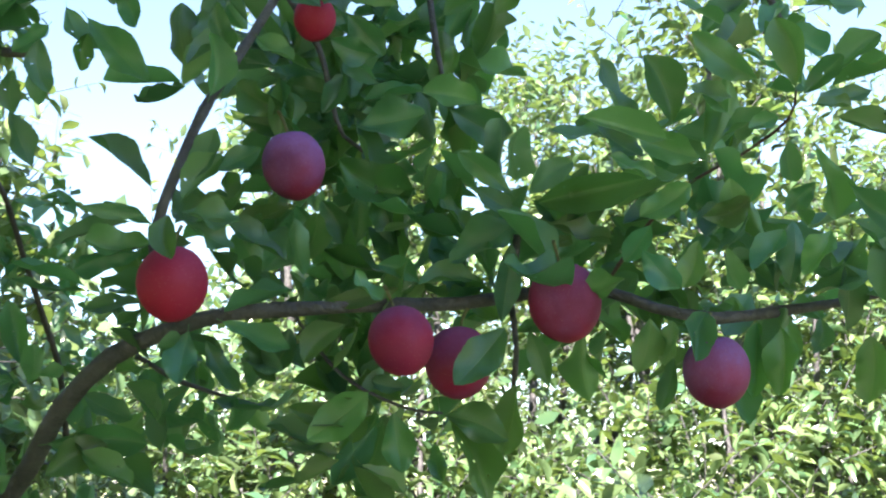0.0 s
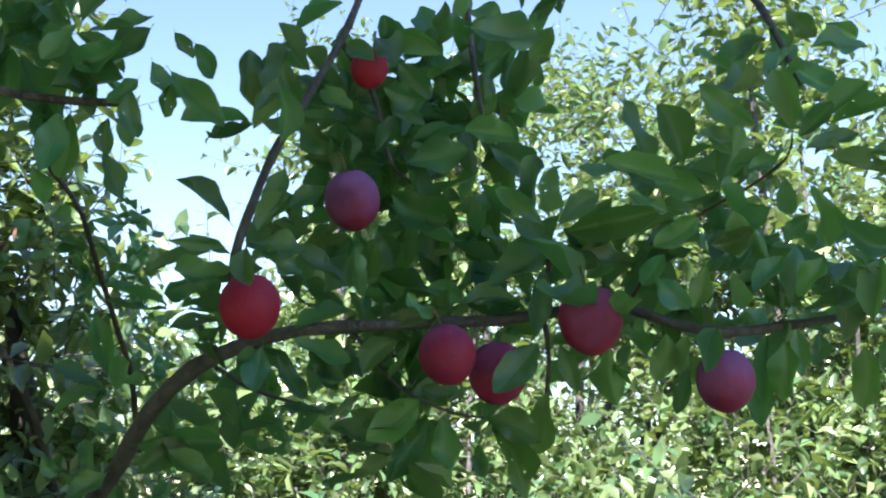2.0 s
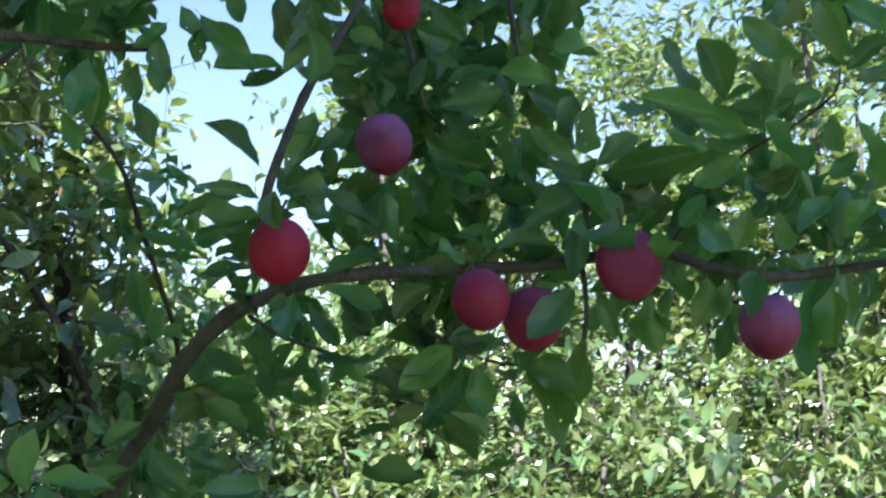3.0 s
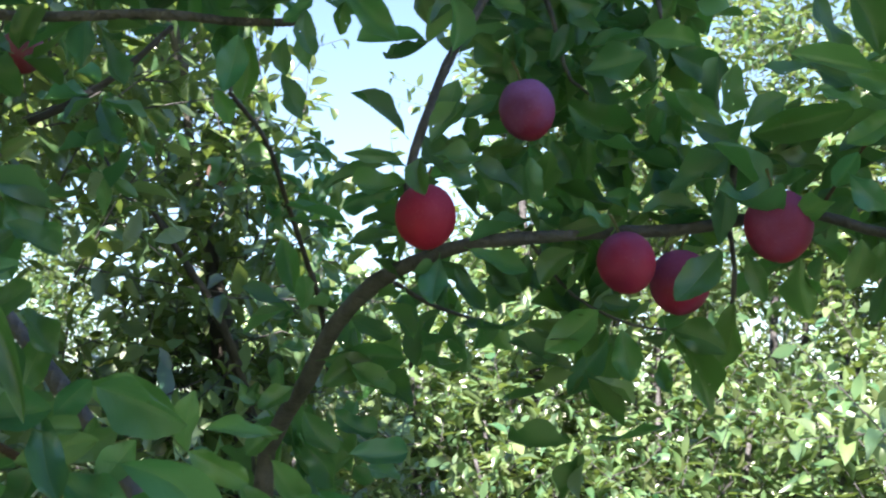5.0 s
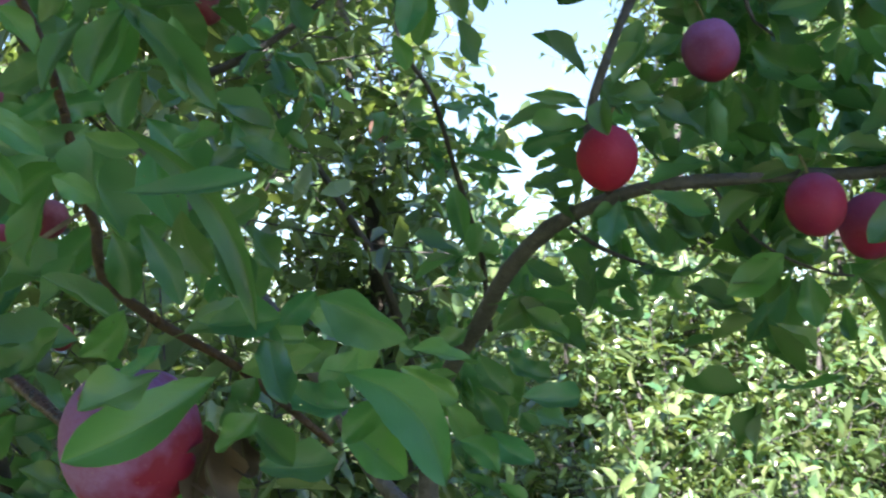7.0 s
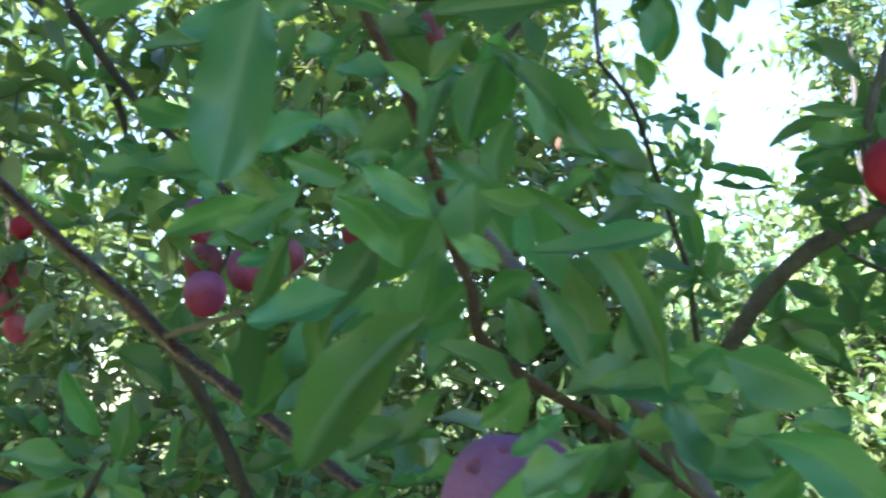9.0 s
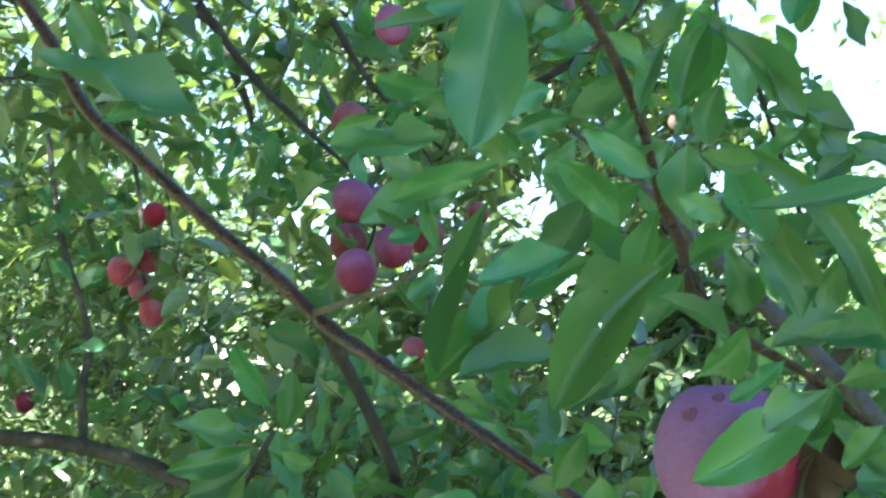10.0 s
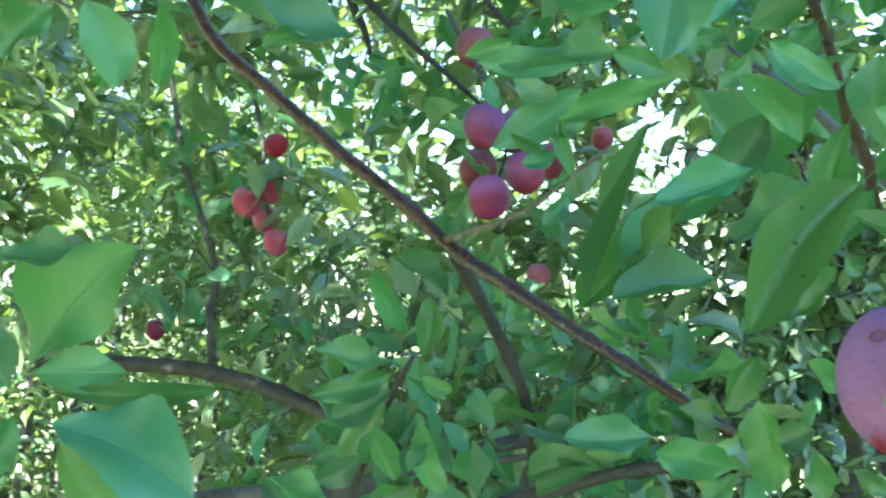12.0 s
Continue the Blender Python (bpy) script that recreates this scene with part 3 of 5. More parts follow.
leaf(arching, (0.169, 0.759, 1.703), (0.157, 0.756, 1.665), (-0.42, -0.89, 0.18), 0.0127, 12)
leaf(arching, (0.262, 0.747, 1.725), (0.255, 0.745, 1.699), (-0.09, -0.99, 0.09), 0.0223, 5)
leaf(arching, (0.297, 0.758, 1.717), (0.298, 0.773, 1.669), (-0.57, -0.78, -0.25), 0.0280, 13)
leaf(arching, (0.319, 0.729, 1.721), (0.303, 0.742, 1.697), (-0.57, -0.82, -0.04), 0.0192, 3)
leaf(arching, (0.282, 0.752, 1.763), (0.287, 0.772, 1.718), (0.20, -0.90, -0.38), 0.0232, 12)
leaf(arching, (-0.278, 0.854, 1.626), (-0.235, 0.873, 1.652), (0.38, -0.92, 0.03), 0.0264, 12)
leaf(arching, (-0.236, 0.872, 1.632), (-0.256, 0.867, 1.666), (0.68, -0.67, 0.31), 0.0365, 10)
leaf(arching, (-0.298, 0.865, 1.583), (-0.267, 0.869, 1.545), (-0.00, -0.99, -0.11), 0.0278, 4)
leaf(arching, (-0.321, 0.858, 1.572), (-0.297, 0.884, 1.533), (0.74, -0.67, 0.02), 0.0286, 1)
leaf(arching, (-0.258, 0.865, 1.574), (-0.208, 0.892, 1.575), (0.40, -0.73, 0.55), 0.0274, 1)
leaf(arching, (-0.285, 0.866, 1.652), (-0.210, 0.890, 1.654), (0.28, -0.89, -0.36), 0.0258, 12)
leaf(arching, (-0.253, 0.861, 1.651), (-0.213, 0.864, 1.622), (0.43, -0.75, 0.50), 0.0271, 11)
leaf(arching, (-0.355, 0.867, 1.552), (-0.325, 0.892, 1.502), (0.63, -0.78, -0.01), 0.0281, 0)
leaf(arching, (-0.291, 0.855, 1.612), (-0.262, 0.863, 1.574), (0.39, -0.92, 0.08), 0.0267, 11)
leaf(arching, (-0.307, 0.861, 1.592), (-0.341, 0.855, 1.572), (0.02, -0.98, 0.21), 0.0234, 11)
leaf(arching, (-0.269, 0.867, 1.613), (-0.236, 0.894, 1.590), (0.71, -0.65, 0.28), 0.0309, 15)
leaf(arching, (-0.307, 0.850, 1.535), (-0.268, 0.855, 1.508), (0.26, -0.94, 0.22), 0.0266, 5)
leaf(arching, (-0.285, 0.876, 1.545), (-0.248, 0.890, 1.517), (0.40, -0.91, 0.08), 0.0266, 11)
leaf(arching, (-0.254, 0.859, 1.690), (-0.219, 0.880, 1.672), (0.60, -0.71, 0.37), 0.0240, 7)
leaf(arching, (-0.300, 0.866, 1.632), (-0.329, 0.847, 1.611), (0.22, -0.84, 0.49), 0.0222, 3)
leaf(upright, (-0.164, 0.710, 1.802), (-0.204, 0.693, 1.835), (0.60, -0.72, 0.35), 0.0188, 1)
leaf(upright, (-0.130, 0.694, 1.857), (-0.126, 0.679, 1.898), (0.67, -0.67, -0.32), 0.0214, 6)
leaf(upright, (-0.159, 0.698, 1.769), (-0.202, 0.691, 1.768), (0.15, -0.90, 0.41), 0.0234, 4)
leaf(upright, (-0.168, 0.706, 1.761), (-0.216, 0.716, 1.755), (-0.09, -0.81, -0.58), 0.0177, 15)
leaf(upright, (-0.179, 0.727, 1.789), (-0.236, 0.730, 1.772), (-0.17, -0.92, 0.36), 0.0133, 6)
leaf(upright, (-0.162, 0.693, 1.784), (-0.206, 0.685, 1.788), (0.09, -0.80, -0.59), 0.0096, 10)
leaf(upright, (-0.165, 0.720, 1.783), (-0.198, 0.712, 1.798), (0.33, -0.90, 0.29), 0.0092, 3)
leaf(upright, (-0.143, 0.665, 1.780), (-0.139, 0.655, 1.748), (0.10, -0.95, 0.25), 0.0165, 6)
leaf(upright, (-0.153, 0.717, 1.793), (-0.112, 0.724, 1.787), (0.20, -0.78, 0.59), 0.0324, 0)
leaf(upright, (-0.148, 0.704, 1.794), (-0.122, 0.711, 1.827), (-0.11, -0.96, 0.27), 0.0239, 14)
leaf(upright, (-0.148, 0.713, 1.787), (-0.116, 0.726, 1.769), (0.55, -0.69, 0.48), 0.0235, 0)
leaf(upright, (-0.142, 0.706, 1.808), (-0.127, 0.708, 1.845), (-0.11, -0.99, 0.11), 0.0202, 7)
leaf(upright, (-0.125, 0.699, 1.812), (-0.096, 0.702, 1.829), (-0.03, -0.97, 0.22), 0.0232, 10)
leaf(upright, (-0.114, 0.703, 1.889), (-0.124, 0.686, 1.922), (0.41, -0.86, -0.31), 0.0151, 5)
leaf(upright, (-0.102, 0.702, 1.906), (-0.076, 0.698, 1.886), (0.13, -0.93, 0.34), 0.0216, 11)
leaf(spur, (0.067, 0.714, 1.806), (0.070, 0.687, 1.837), (0.46, -0.66, -0.60), 0.0204, 5)
leaf(spur, (0.066, 0.732, 1.802), (0.028, 0.713, 1.828), (0.20, -0.91, -0.36), 0.0159, 15)
leaf(spur, (0.073, 0.757, 1.808), (0.107, 0.762, 1.835), (0.22, -0.97, -0.08), 0.0190, 12)
leaf(spur, (0.074, 0.741, 1.799), (0.149, 0.725, 1.812), (-0.13, -0.92, -0.36), 0.0252, 14)
leaf(spur, (0.070, 0.751, 1.796), (0.022, 0.754, 1.764), (-0.23, -0.93, 0.28), 0.0290, 9)
leaf(spur, (0.075, 0.759, 1.795), (0.106, 0.770, 1.779), (0.23, -0.94, -0.25), 0.0191, 7)
leaf(spur, (0.086, 0.739, 1.787), (0.129, 0.750, 1.774), (0.35, -0.70, 0.62), 0.0271, 4)
leaf(spur, (0.084, 0.718, 1.845), (0.120, 0.720, 1.845), (0.04, -0.73, 0.69), 0.0217, 8)
leaf(spur, (0.119, 0.752, 1.859), (0.153, 0.751, 1.835), (0.16, -0.95, 0.26), 0.0229, 0)
leaf(spur, (0.063, 0.740, 1.779), (0.055, 0.745, 1.722), (0.17, -0.98, -0.09), 0.0170, 10)
leaf(spur, (0.068, 0.751, 1.798), (0.041, 0.746, 1.813), (0.14, -0.99, -0.03), 0.0157, 10)
leaf(spur, (0.077, 0.758, 1.808), (0.094, 0.763, 1.794), (0.04, -0.96, -0.28), 0.0136, 4)
leaf(spur, (0.097, 0.745, 1.788), (0.121, 0.745, 1.804), (-0.33, -0.83, 0.44), 0.0212, 11)
leaf(fruit_twig, (-0.068, 0.763, 1.972), (-0.046, 0.726, 1.930), (-0.06, -0.77, 0.64), 0.0227, 13)
leaf(fruit_twig, (-0.092, 0.762, 1.961), (-0.063, 0.728, 1.936), (-0.69, -0.70, 0.19), 0.0168, 12)
leaf(fruit_twig, (-0.074, 0.814, 1.887), (-0.055, 0.819, 1.921), (0.03, -0.99, 0.13), 0.0184, 11)
leaf(fruit_twig, (-0.065, 0.830, 1.883), (-0.136, 0.841, 1.895), (-0.14, -0.99, 0.04), 0.0219, 10)
leaf(fruit_twig, (-0.051, 0.822, 1.881), (0.006, 0.812, 1.888), (-0.18, -0.98, 0.08), 0.0346, 0)
leaf(fruit_twig, (0.005, 0.815, 1.828), (-0.058, 0.815, 1.854), (0.02, -1.00, 0.06), 0.0339, 5)
leaf(fruit_twig, (-0.001, 0.810, 1.794), (0.031, 0.779, 1.829), (-0.21, -0.82, -0.54), 0.0327, 11)
leaf(fruit_twig, (-0.073, 0.811, 1.825), (-0.055, 0.814, 1.791), (-0.13, -0.98, -0.17), 0.0196, 4)
leaf(fruit_twig, (-0.032, 0.812, 1.834), (-0.018, 0.818, 1.791), (-0.33, -0.92, -0.23), 0.0190, 2)
leaf(fruit_twig, (-0.094, 0.829, 1.827), (-0.118, 0.845, 1.777), (0.10, -0.93, -0.35), 0.0318, 5)
leaf(fruit_twig, (-0.092, 0.816, 1.822), (-0.079, 0.829, 1.800), (0.02, -0.87, -0.49), 0.0194, 4)
leaf(fruit_twig, (-0.047, 0.830, 1.834), (-0.049, 0.846, 1.798), (0.42, -0.82, -0.39), 0.0201, 13)
leaf(fruit_twig, (-0.011, 0.802, 1.965), (-0.053, 0.795, 1.984), (-0.20, -0.69, -0.69), 0.0385, 6)
leaf(fruit_twig, (-0.050, 0.817, 1.956), (-0.095, 0.821, 1.939), (-0.08, -1.00, -0.06), 0.0267, 15)
leaf(fruit_twig, (-0.025, 0.799, 1.929), (-0.062, 0.785, 1.936), (0.14, -0.71, -0.69), 0.0279, 13)
leaf(fruit_twig, (0.004, 0.781, 1.985), (0.068, 0.801, 1.981), (0.29, -0.95, 0.13), 0.0358, 3)
leaf(fruit_twig, (0.016, 0.815, 1.963), (0.059, 0.804, 1.998), (-0.23, -0.97, -0.02), 0.0277, 3)
leaf(fruit_twig, (0.026, 0.787, 1.933), (0.020, 0.794, 1.911), (-0.24, -0.95, -0.21), 0.0196, 5)
leaf(fruit_twig, (0.080, 0.807, 1.996), (0.059, 0.822, 1.970), (-0.13, -0.89, -0.43), 0.0251, 10)
leaf(fruit_twig, (0.020, 0.826, 1.898), (0.067, 0.847, 1.878), (0.29, -0.92, -0.28), 0.0305, 3)
leaf(fruit_twig, (-0.003, 0.824, 1.909), (0.044, 0.838, 1.906), (0.28, -0.96, 0.07), 0.0283, 4)
leaf(fruit_twig, (-0.055, 0.814, 1.971), (-0.026, 0.831, 1.941), (0.05, -0.88, -0.47), 0.0253, 0)
leaf(fruit_twig, (-0.056, 0.824, 1.905), (-0.095, 0.829, 1.918), (-0.17, -0.97, -0.15), 0.0252, 0)
leaf(fruit_twig, (-0.028, 0.824, 1.914), (-0.056, 0.820, 1.933), (-0.30, -0.73, -0.61), 0.0241, 1)
leaf(fruit_twig, (-0.093, 0.815, 1.893), (-0.136, 0.818, 1.915), (-0.26, -0.88, -0.40), 0.0239, 9)
leaf(crown, (0.157, 0.665, 1.825), (0.140, 0.656, 1.870), (-0.00, -0.98, -0.20), 0.0300, 1)
leaf(crown, (0.234, 0.674, 1.850), (0.223, 0.666, 1.897), (-0.58, -0.77, -0.26), 0.0221, 6)
leaf(crown, (0.208, 0.644, 1.847), (0.167, 0.643, 1.879), (-0.27, -0.90, -0.35), 0.0193, 13)
leaf(crown, (0.233, 0.661, 1.844), (0.258, 0.652, 1.867), (-0.33, -0.94, -0.01), 0.0143, 2)
leaf(crown, (0.257, 0.675, 1.861), (0.288, 0.669, 1.887), (-0.42, -0.85, 0.31), 0.0209, 14)
leaf(crown, (0.234, 0.647, 1.834), (0.259, 0.648, 1.834), (0.02, -0.70, 0.71), 0.0216, 1)
leaf(crown, (0.239, 0.656, 1.840), (0.278, 0.665, 1.849), (0.13, -0.90, 0.42), 0.0148, 7)
leaf(crown, (0.255, 0.674, 1.838), (0.304, 0.683, 1.824), (0.28, -0.87, 0.41), 0.0196, 11)
leaf(crown, (0.196, 0.663, 1.844), (0.169, 0.665, 1.853), (0.09, -0.90, 0.43), 0.0246, 3)
leaf(crown, (0.194, 0.674, 1.837), (0.178, 0.673, 1.859), (-0.17, -0.98, -0.14), 0.0156, 14)
leaf(crown, (0.217, 0.673, 1.844), (0.190, 0.680, 1.826), (-0.51, -0.67, 0.53), 0.0295, 2)
leaf(crown, (0.220, 0.656, 1.831), (0.199, 0.653, 1.822), (0.14, -0.99, 0.04), 0.0140, 2)
leaf(crown, (0.222, 0.651, 1.817), (0.227, 0.663, 1.792), (0.05, -0.91, -0.41), 0.0178, 1)
leaf(crown, (0.241, 0.668, 1.818), (0.258, 0.688, 1.774), (0.27, -0.91, -0.32), 0.0179, 9)
leaf(crown, (0.193, 0.684, 1.804), (0.197, 0.693, 1.768), (-0.14, -0.96, -0.25), 0.0261, 10)
leaf(crown, (0.165, 0.650, 1.791), (0.133, 0.656, 1.770), (-0.23, -0.97, 0.06), 0.0222, 13)
leaf(crown, (0.177, 0.672, 1.808), (0.137, 0.669, 1.822), (0.02, -1.00, -0.09), 0.0197, 3)
leaf(crown, (0.155, 0.652, 1.815), (0.100, 0.637, 1.825), (0.28, -0.96, 0.00), 0.0184, 14)
leaf(crown, (0.253, 0.649, 1.789), (0.293, 0.663, 1.768), (0.22, -0.95, -0.20), 0.0223, 6)
leaf(crown, (0.322, 0.677, 1.823), (0.287, 0.677, 1.838), (0.18, -0.89, 0.41), 0.0354, 1)
leaf(crown, (0.227, 0.684, 1.771), (0.203, 0.680, 1.742), (-0.40, -0.81, 0.43), 0.0334, 2)
leaf(crown, (0.248, 0.665, 1.766), (0.229, 0.666, 1.736), (-0.44, -0.86, 0.26), 0.0233, 9)
leaf(crown, (0.172, 0.680, 1.764), (0.162, 0.686, 1.733), (-0.47, -0.88, -0.03), 0.0227, 12)
leaf(crown, (0.191, 0.687, 1.761), (0.200, 0.698, 1.734), (0.41, -0.88, -0.23), 0.0204, 6)
leaf(crown, (0.263, 0.678, 1.773), (0.288, 0.689, 1.754), (0.55, -0.80, 0.24), 0.0246, 14)
leaf(crown, (0.291, 0.683, 1.769), (0.282, 0.681, 1.722), (-0.60, -0.79, 0.15), 0.0223, 14)
leaf(crown, (0.133, 0.660, 1.753), (0.157, 0.670, 1.730), (-0.11, -0.86, -0.49), 0.0176, 15)
leaf(crown, (0.144, 0.674, 1.771), (0.128, 0.685, 1.749), (-0.32, -0.92, -0.24), 0.0173, 14)
leaf(crown, (0.243, 0.669, 1.795), (0.225, 0.679, 1.778), (-0.17, -0.92, -0.35), 0.0208, 0)
leaf(crown, (0.145, 0.646, 1.791), (0.115, 0.642, 1.803), (0.28, -0.84, 0.47), 0.0275, 13)
leaf(crown, (0.208, 0.684, 1.791), (0.177, 0.690, 1.778), (-0.08, -0.97, -0.22), 0.0206, 5)
leaf(crown, (0.310, 0.666, 1.792), (0.287, 0.661, 1.803), (0.05, -0.93, -0.37), 0.0207, 1)
leaf(crown, (0.272, 0.685, 1.762), (0.307, 0.694, 1.743), (0.18, -0.98, -0.11), 0.0217, 1)
leaf(top_twig, (0.268, 0.839, 1.992), (0.219, 0.842, 1.958), (-0.26, -0.92, 0.29), 0.0223, 11)
leaf(top_twig, (0.255, 0.847, 2.008), (0.242, 0.844, 1.973), (0.01, -1.00, 0.08), 0.0274, 3)
leaf(top_twig, (0.280, 0.855, 1.977), (0.323, 0.865, 1.953), (0.26, -0.96, 0.06), 0.0272, 1)
leaf(top_twig, (0.297, 0.847, 1.984), (0.354, 0.857, 1.986), (0.10, -0.73, 0.67), 0.0378, 13)
leaf(top_twig, (0.316, 0.858, 2.011), (0.349, 0.868, 2.000), (-0.05, -0.68, -0.73), 0.0230, 12)
leaf(top_twig, (0.266, 0.853, 2.011), (0.284, 0.874, 1.973), (0.50, -0.84, -0.22), 0.0430, 12)
leaf(top_twig, (0.287, 0.862, 1.967), (0.296, 0.866, 1.952), (-0.24, -0.89, -0.40), 0.0115, 0)
leaf(top_twig, (0.299, 0.870, 1.998), (0.271, 0.864, 1.976), (-0.02, -0.96, 0.28), 0.0238, 10)
leaf(top_twig, (0.277, 0.835, 2.015), (0.303, 0.832, 1.987), (-0.26, -0.96, -0.11), 0.0270, 0)
spurs(arching, 21, 4, 0.064, 3, 0.5, 0.98, (0, 0.10, 0.02), 0.035)
spurs(arching, 12, 4, 0.05, 52, 0.55, 0.95, (0, 0.0, 0.025), 0.022)
spurs(upright, 4, 4, 0.07, 4, 0.5, 1.0, (0.05, 0.10, 0), 0.03)
spurs(crown, 18, 4, 0.060, 5, 0.0, 1.0, (0, 0.10, -0.01), 0.05)
spurs(crown, 8, 4, 0.066, 45, 0.0, 0.6, (0, 0.08, -0.01), 0.05)
spurs(spur, 3, 4, 0.06, 46, 0.0, 1.0, (0.03, 0.09, 0.01), 0.05)
spurs(fruit_twig, 12, 5, 0.07, 6, 0.0, 1.0, (0, 0.12, 0), 0.055)
spurs(top_mid, 8, 5, 0.07, 9, 0.2, 1.0, (-0.02, 0.06, 0), 0.05)
spurs(top_mid, 5, 5, 0.062, 71, 0.2, 1.0, (-0.03, 0.10, 0), 0.04)
spurs(fruit_twig, 7, 5, 0.062, 72, 0.0, 0.7, (0.05, 0.08, 0), 0.05)
spurs(upright, 6, 4, 0.055, 73, 0.05, 0.5, (0.05, 0.06, 0.0), 0.03)
spurs(arching, 9, 4, 0.055, 74, 0.48, 0.66, (0.03, 0.10, -0.03), 0.03)
spurs(under_twig, 9, 4, 0.066, 7, 0.35, 1.0, (0, 0.06, -0.01), 0.04)
spurs(low_twig, 6, 3, 0.06, 10, 0.2, 1.0, (0, 0.03, 0), 0.02)
spurs(spur, 6, 4, 0.066, 12, 0.0, 1.0, (0, 0.07, 0.02), 0.05)

near_tree = tree("plum tree close by with a leafy fruiting twig", 0, 0)
near_limb = limb("limb", near_tree, BARK, "smooth grey limb", (-0.363, 0.416, 1.716, 0.0022), (-0.323, 0.414, 1.683, 0.0049), (-0.294, 0.408, 1.652, 0.0074), (-0.261, 0.403, 1.619, 0.0080), (-0.216, 0.394, 1.573, 0.0078), (-0.172, 0.385, 1.523, 0.0076), (-0.04, 0.40, 1.43, 0.018), (0.12, 0.46, 1.2, 0.026), (0.17, 0.55, 0.6, 0.05), (0.18, 0.58, -0.05, 0.10), sides=14)
near_twig = limb("twig", near_tree, BARK_TWIG, "reddish-brown fruiting twig", (-0.288, 0.229, 1.767, 0.0041), (-0.274, 0.219, 1.735, 0.0039), (-0.268, 0.226, 1.714, 0.0039), (-0.260, 0.233, 1.695, 0.0037), (-0.253, 0.242, 1.668, 0.0035), (-0.249, 0.248, 1.642, 0.0039), (-0.244, 0.253, 1.627, 0.0041), (-0.243, 0.257, 1.611, 0.0045), (-0.231, 0.278, 1.595, 0.0041), (-0.217, 0.299, 1.584, 0.0036), (-0.208, 0.317, 1.573, 0.0034), (-0.189, 0.343, 1.551, 0.0032), sides=12)
leaf(near_twig, (-0.256, 0.146, 1.704), (-0.268, 0.143, 1.647), (0.52, -0.85, -0.00), 0.0239, 0)
leaf(near_twig, (-0.259, 0.164, 1.699), (-0.284, 0.144, 1.693), (0.53, -0.85, -0.05), 0.0117, 3)
leaf(near_twig, (-0.319, 0.183, 1.727), (-0.345, 0.167, 1.716), (0.62, -0.78, -0.07), 0.0125, 6)
leaf(near_twig, (-0.268, 0.194, 1.724), (-0.283, 0.192, 1.710), (0.42, -0.86, -0.29), 0.0101, 15)
leaf(near_twig, (-0.301, 0.163, 1.719), (-0.335, 0.156, 1.711), (0.27, -0.85, -0.44), 0.0127, 3)
leaf(near_twig, (-0.295, 0.193, 1.709), (-0.321, 0.168, 1.699), (0.63, -0.75, 0.21), 0.0084, 2)
leaf(near_twig, (-0.293, 0.173, 1.675), (-0.317, 0.164, 1.680), (0.27, -0.92, -0.28), 0.0092, 9)
leaf(near_twig, (-0.304, 0.193, 1.665), (-0.354, 0.188, 1.666), (0.08, -0.82, 0.57), 0.0154, 0)
leaf(near_twig, (-0.286, 0.177, 1.661), (-0.280, 0.187, 1.650), (0.24, -0.79, -0.56), 0.0148, 10)
leaf(near_twig, (-0.228, 0.181, 1.699), (-0.180, 0.196, 1.702), (0.28, -0.94, 0.17), 0.0207, 4)
leaf(near_twig, (-0.233, 0.231, 1.710), (-0.199, 0.256, 1.670), (0.59, -0.80, 0.00), 0.0131, 9)
leaf(near_twig, (-0.224, 0.236, 1.705), (-0.234, 0.230, 1.674), (0.40, -0.91, 0.07), 0.0134, 1)
leaf(near_twig, (-0.229, 0.224, 1.662), (-0.175, 0.249, 1.591), (0.19, -0.96, -0.19), 0.0102, 0, mesh=SICKLE)
leaf(near_twig, (-0.217, 0.222, 1.635), (-0.167, 0.230, 1.640), (0.12, -0.94, 0.32), 0.0084, 6)
leaf(near_twig, (-0.224, 0.213, 1.654), (-0.206, 0.221, 1.649), (0.41, -0.91, 0.05), 0.0087, 6)
leaf(near_twig, (-0.235, 0.242, 1.628), (-0.235, 0.237, 1.661), (0.08, -0.99, -0.15), 0.0156, 9)
leaf(near_twig, (-0.224, 0.193, 1.617), (-0.252, 0.161, 1.570), (0.50, -0.70, 0.55), 0.0206, 11)
leaf(near_twig, (-0.268, 0.218, 1.625), (-0.299, 0.200, 1.614), (0.29, -0.80, 0.52), 0.0158, 3)
leaf(near_twig, (-0.338, 0.283, 1.666), (-0.432, 0.388, 1.586), (-0.45, -0.75, 0.40), 0.0191, 14)
leaf(near_twig, (-0.334, 0.304, 1.634), (-0.411, 0.394, 1.602), (-0.77, -0.53, 0.35), 0.0168, 15)
leaf(near_twig, (-0.290, 0.212, 1.658), (-0.341, 0.208, 1.647), (0.11, -0.98, -0.15), 0.0102, 15)
leaf(near_twig, (-0.277, 0.212, 1.657), (-0.259, 0.230, 1.633), (0.42, -0.85, -0.32), 0.0125, 5)
leaf(near_twig, (-0.261, 0.202, 1.664), (-0.243, 0.221, 1.648), (0.71, -0.70, -0.04), 0.0106, 7)
leaf(near_twig, (-0.259, 0.185, 1.673), (-0.276, 0.173, 1.663), (0.62, -0.73, -0.27), 0.0102, 8)
leaf(near_twig, (-0.223, 0.246, 1.592), (-0.241, 0.221, 1.607), (0.84, -0.38, 0.39), 0.0102, 14)
leaf(near_twig, (-0.221, 0.228, 1.624), (-0.218, 0.239, 1.601), (0.48, -0.81, -0.34), 0.0134, 9)
leaf(near_twig, (-0.175, 0.247, 1.599), (-0.188, 0.241, 1.622), (0.65, -0.74, 0.17), 0.0156, 2)
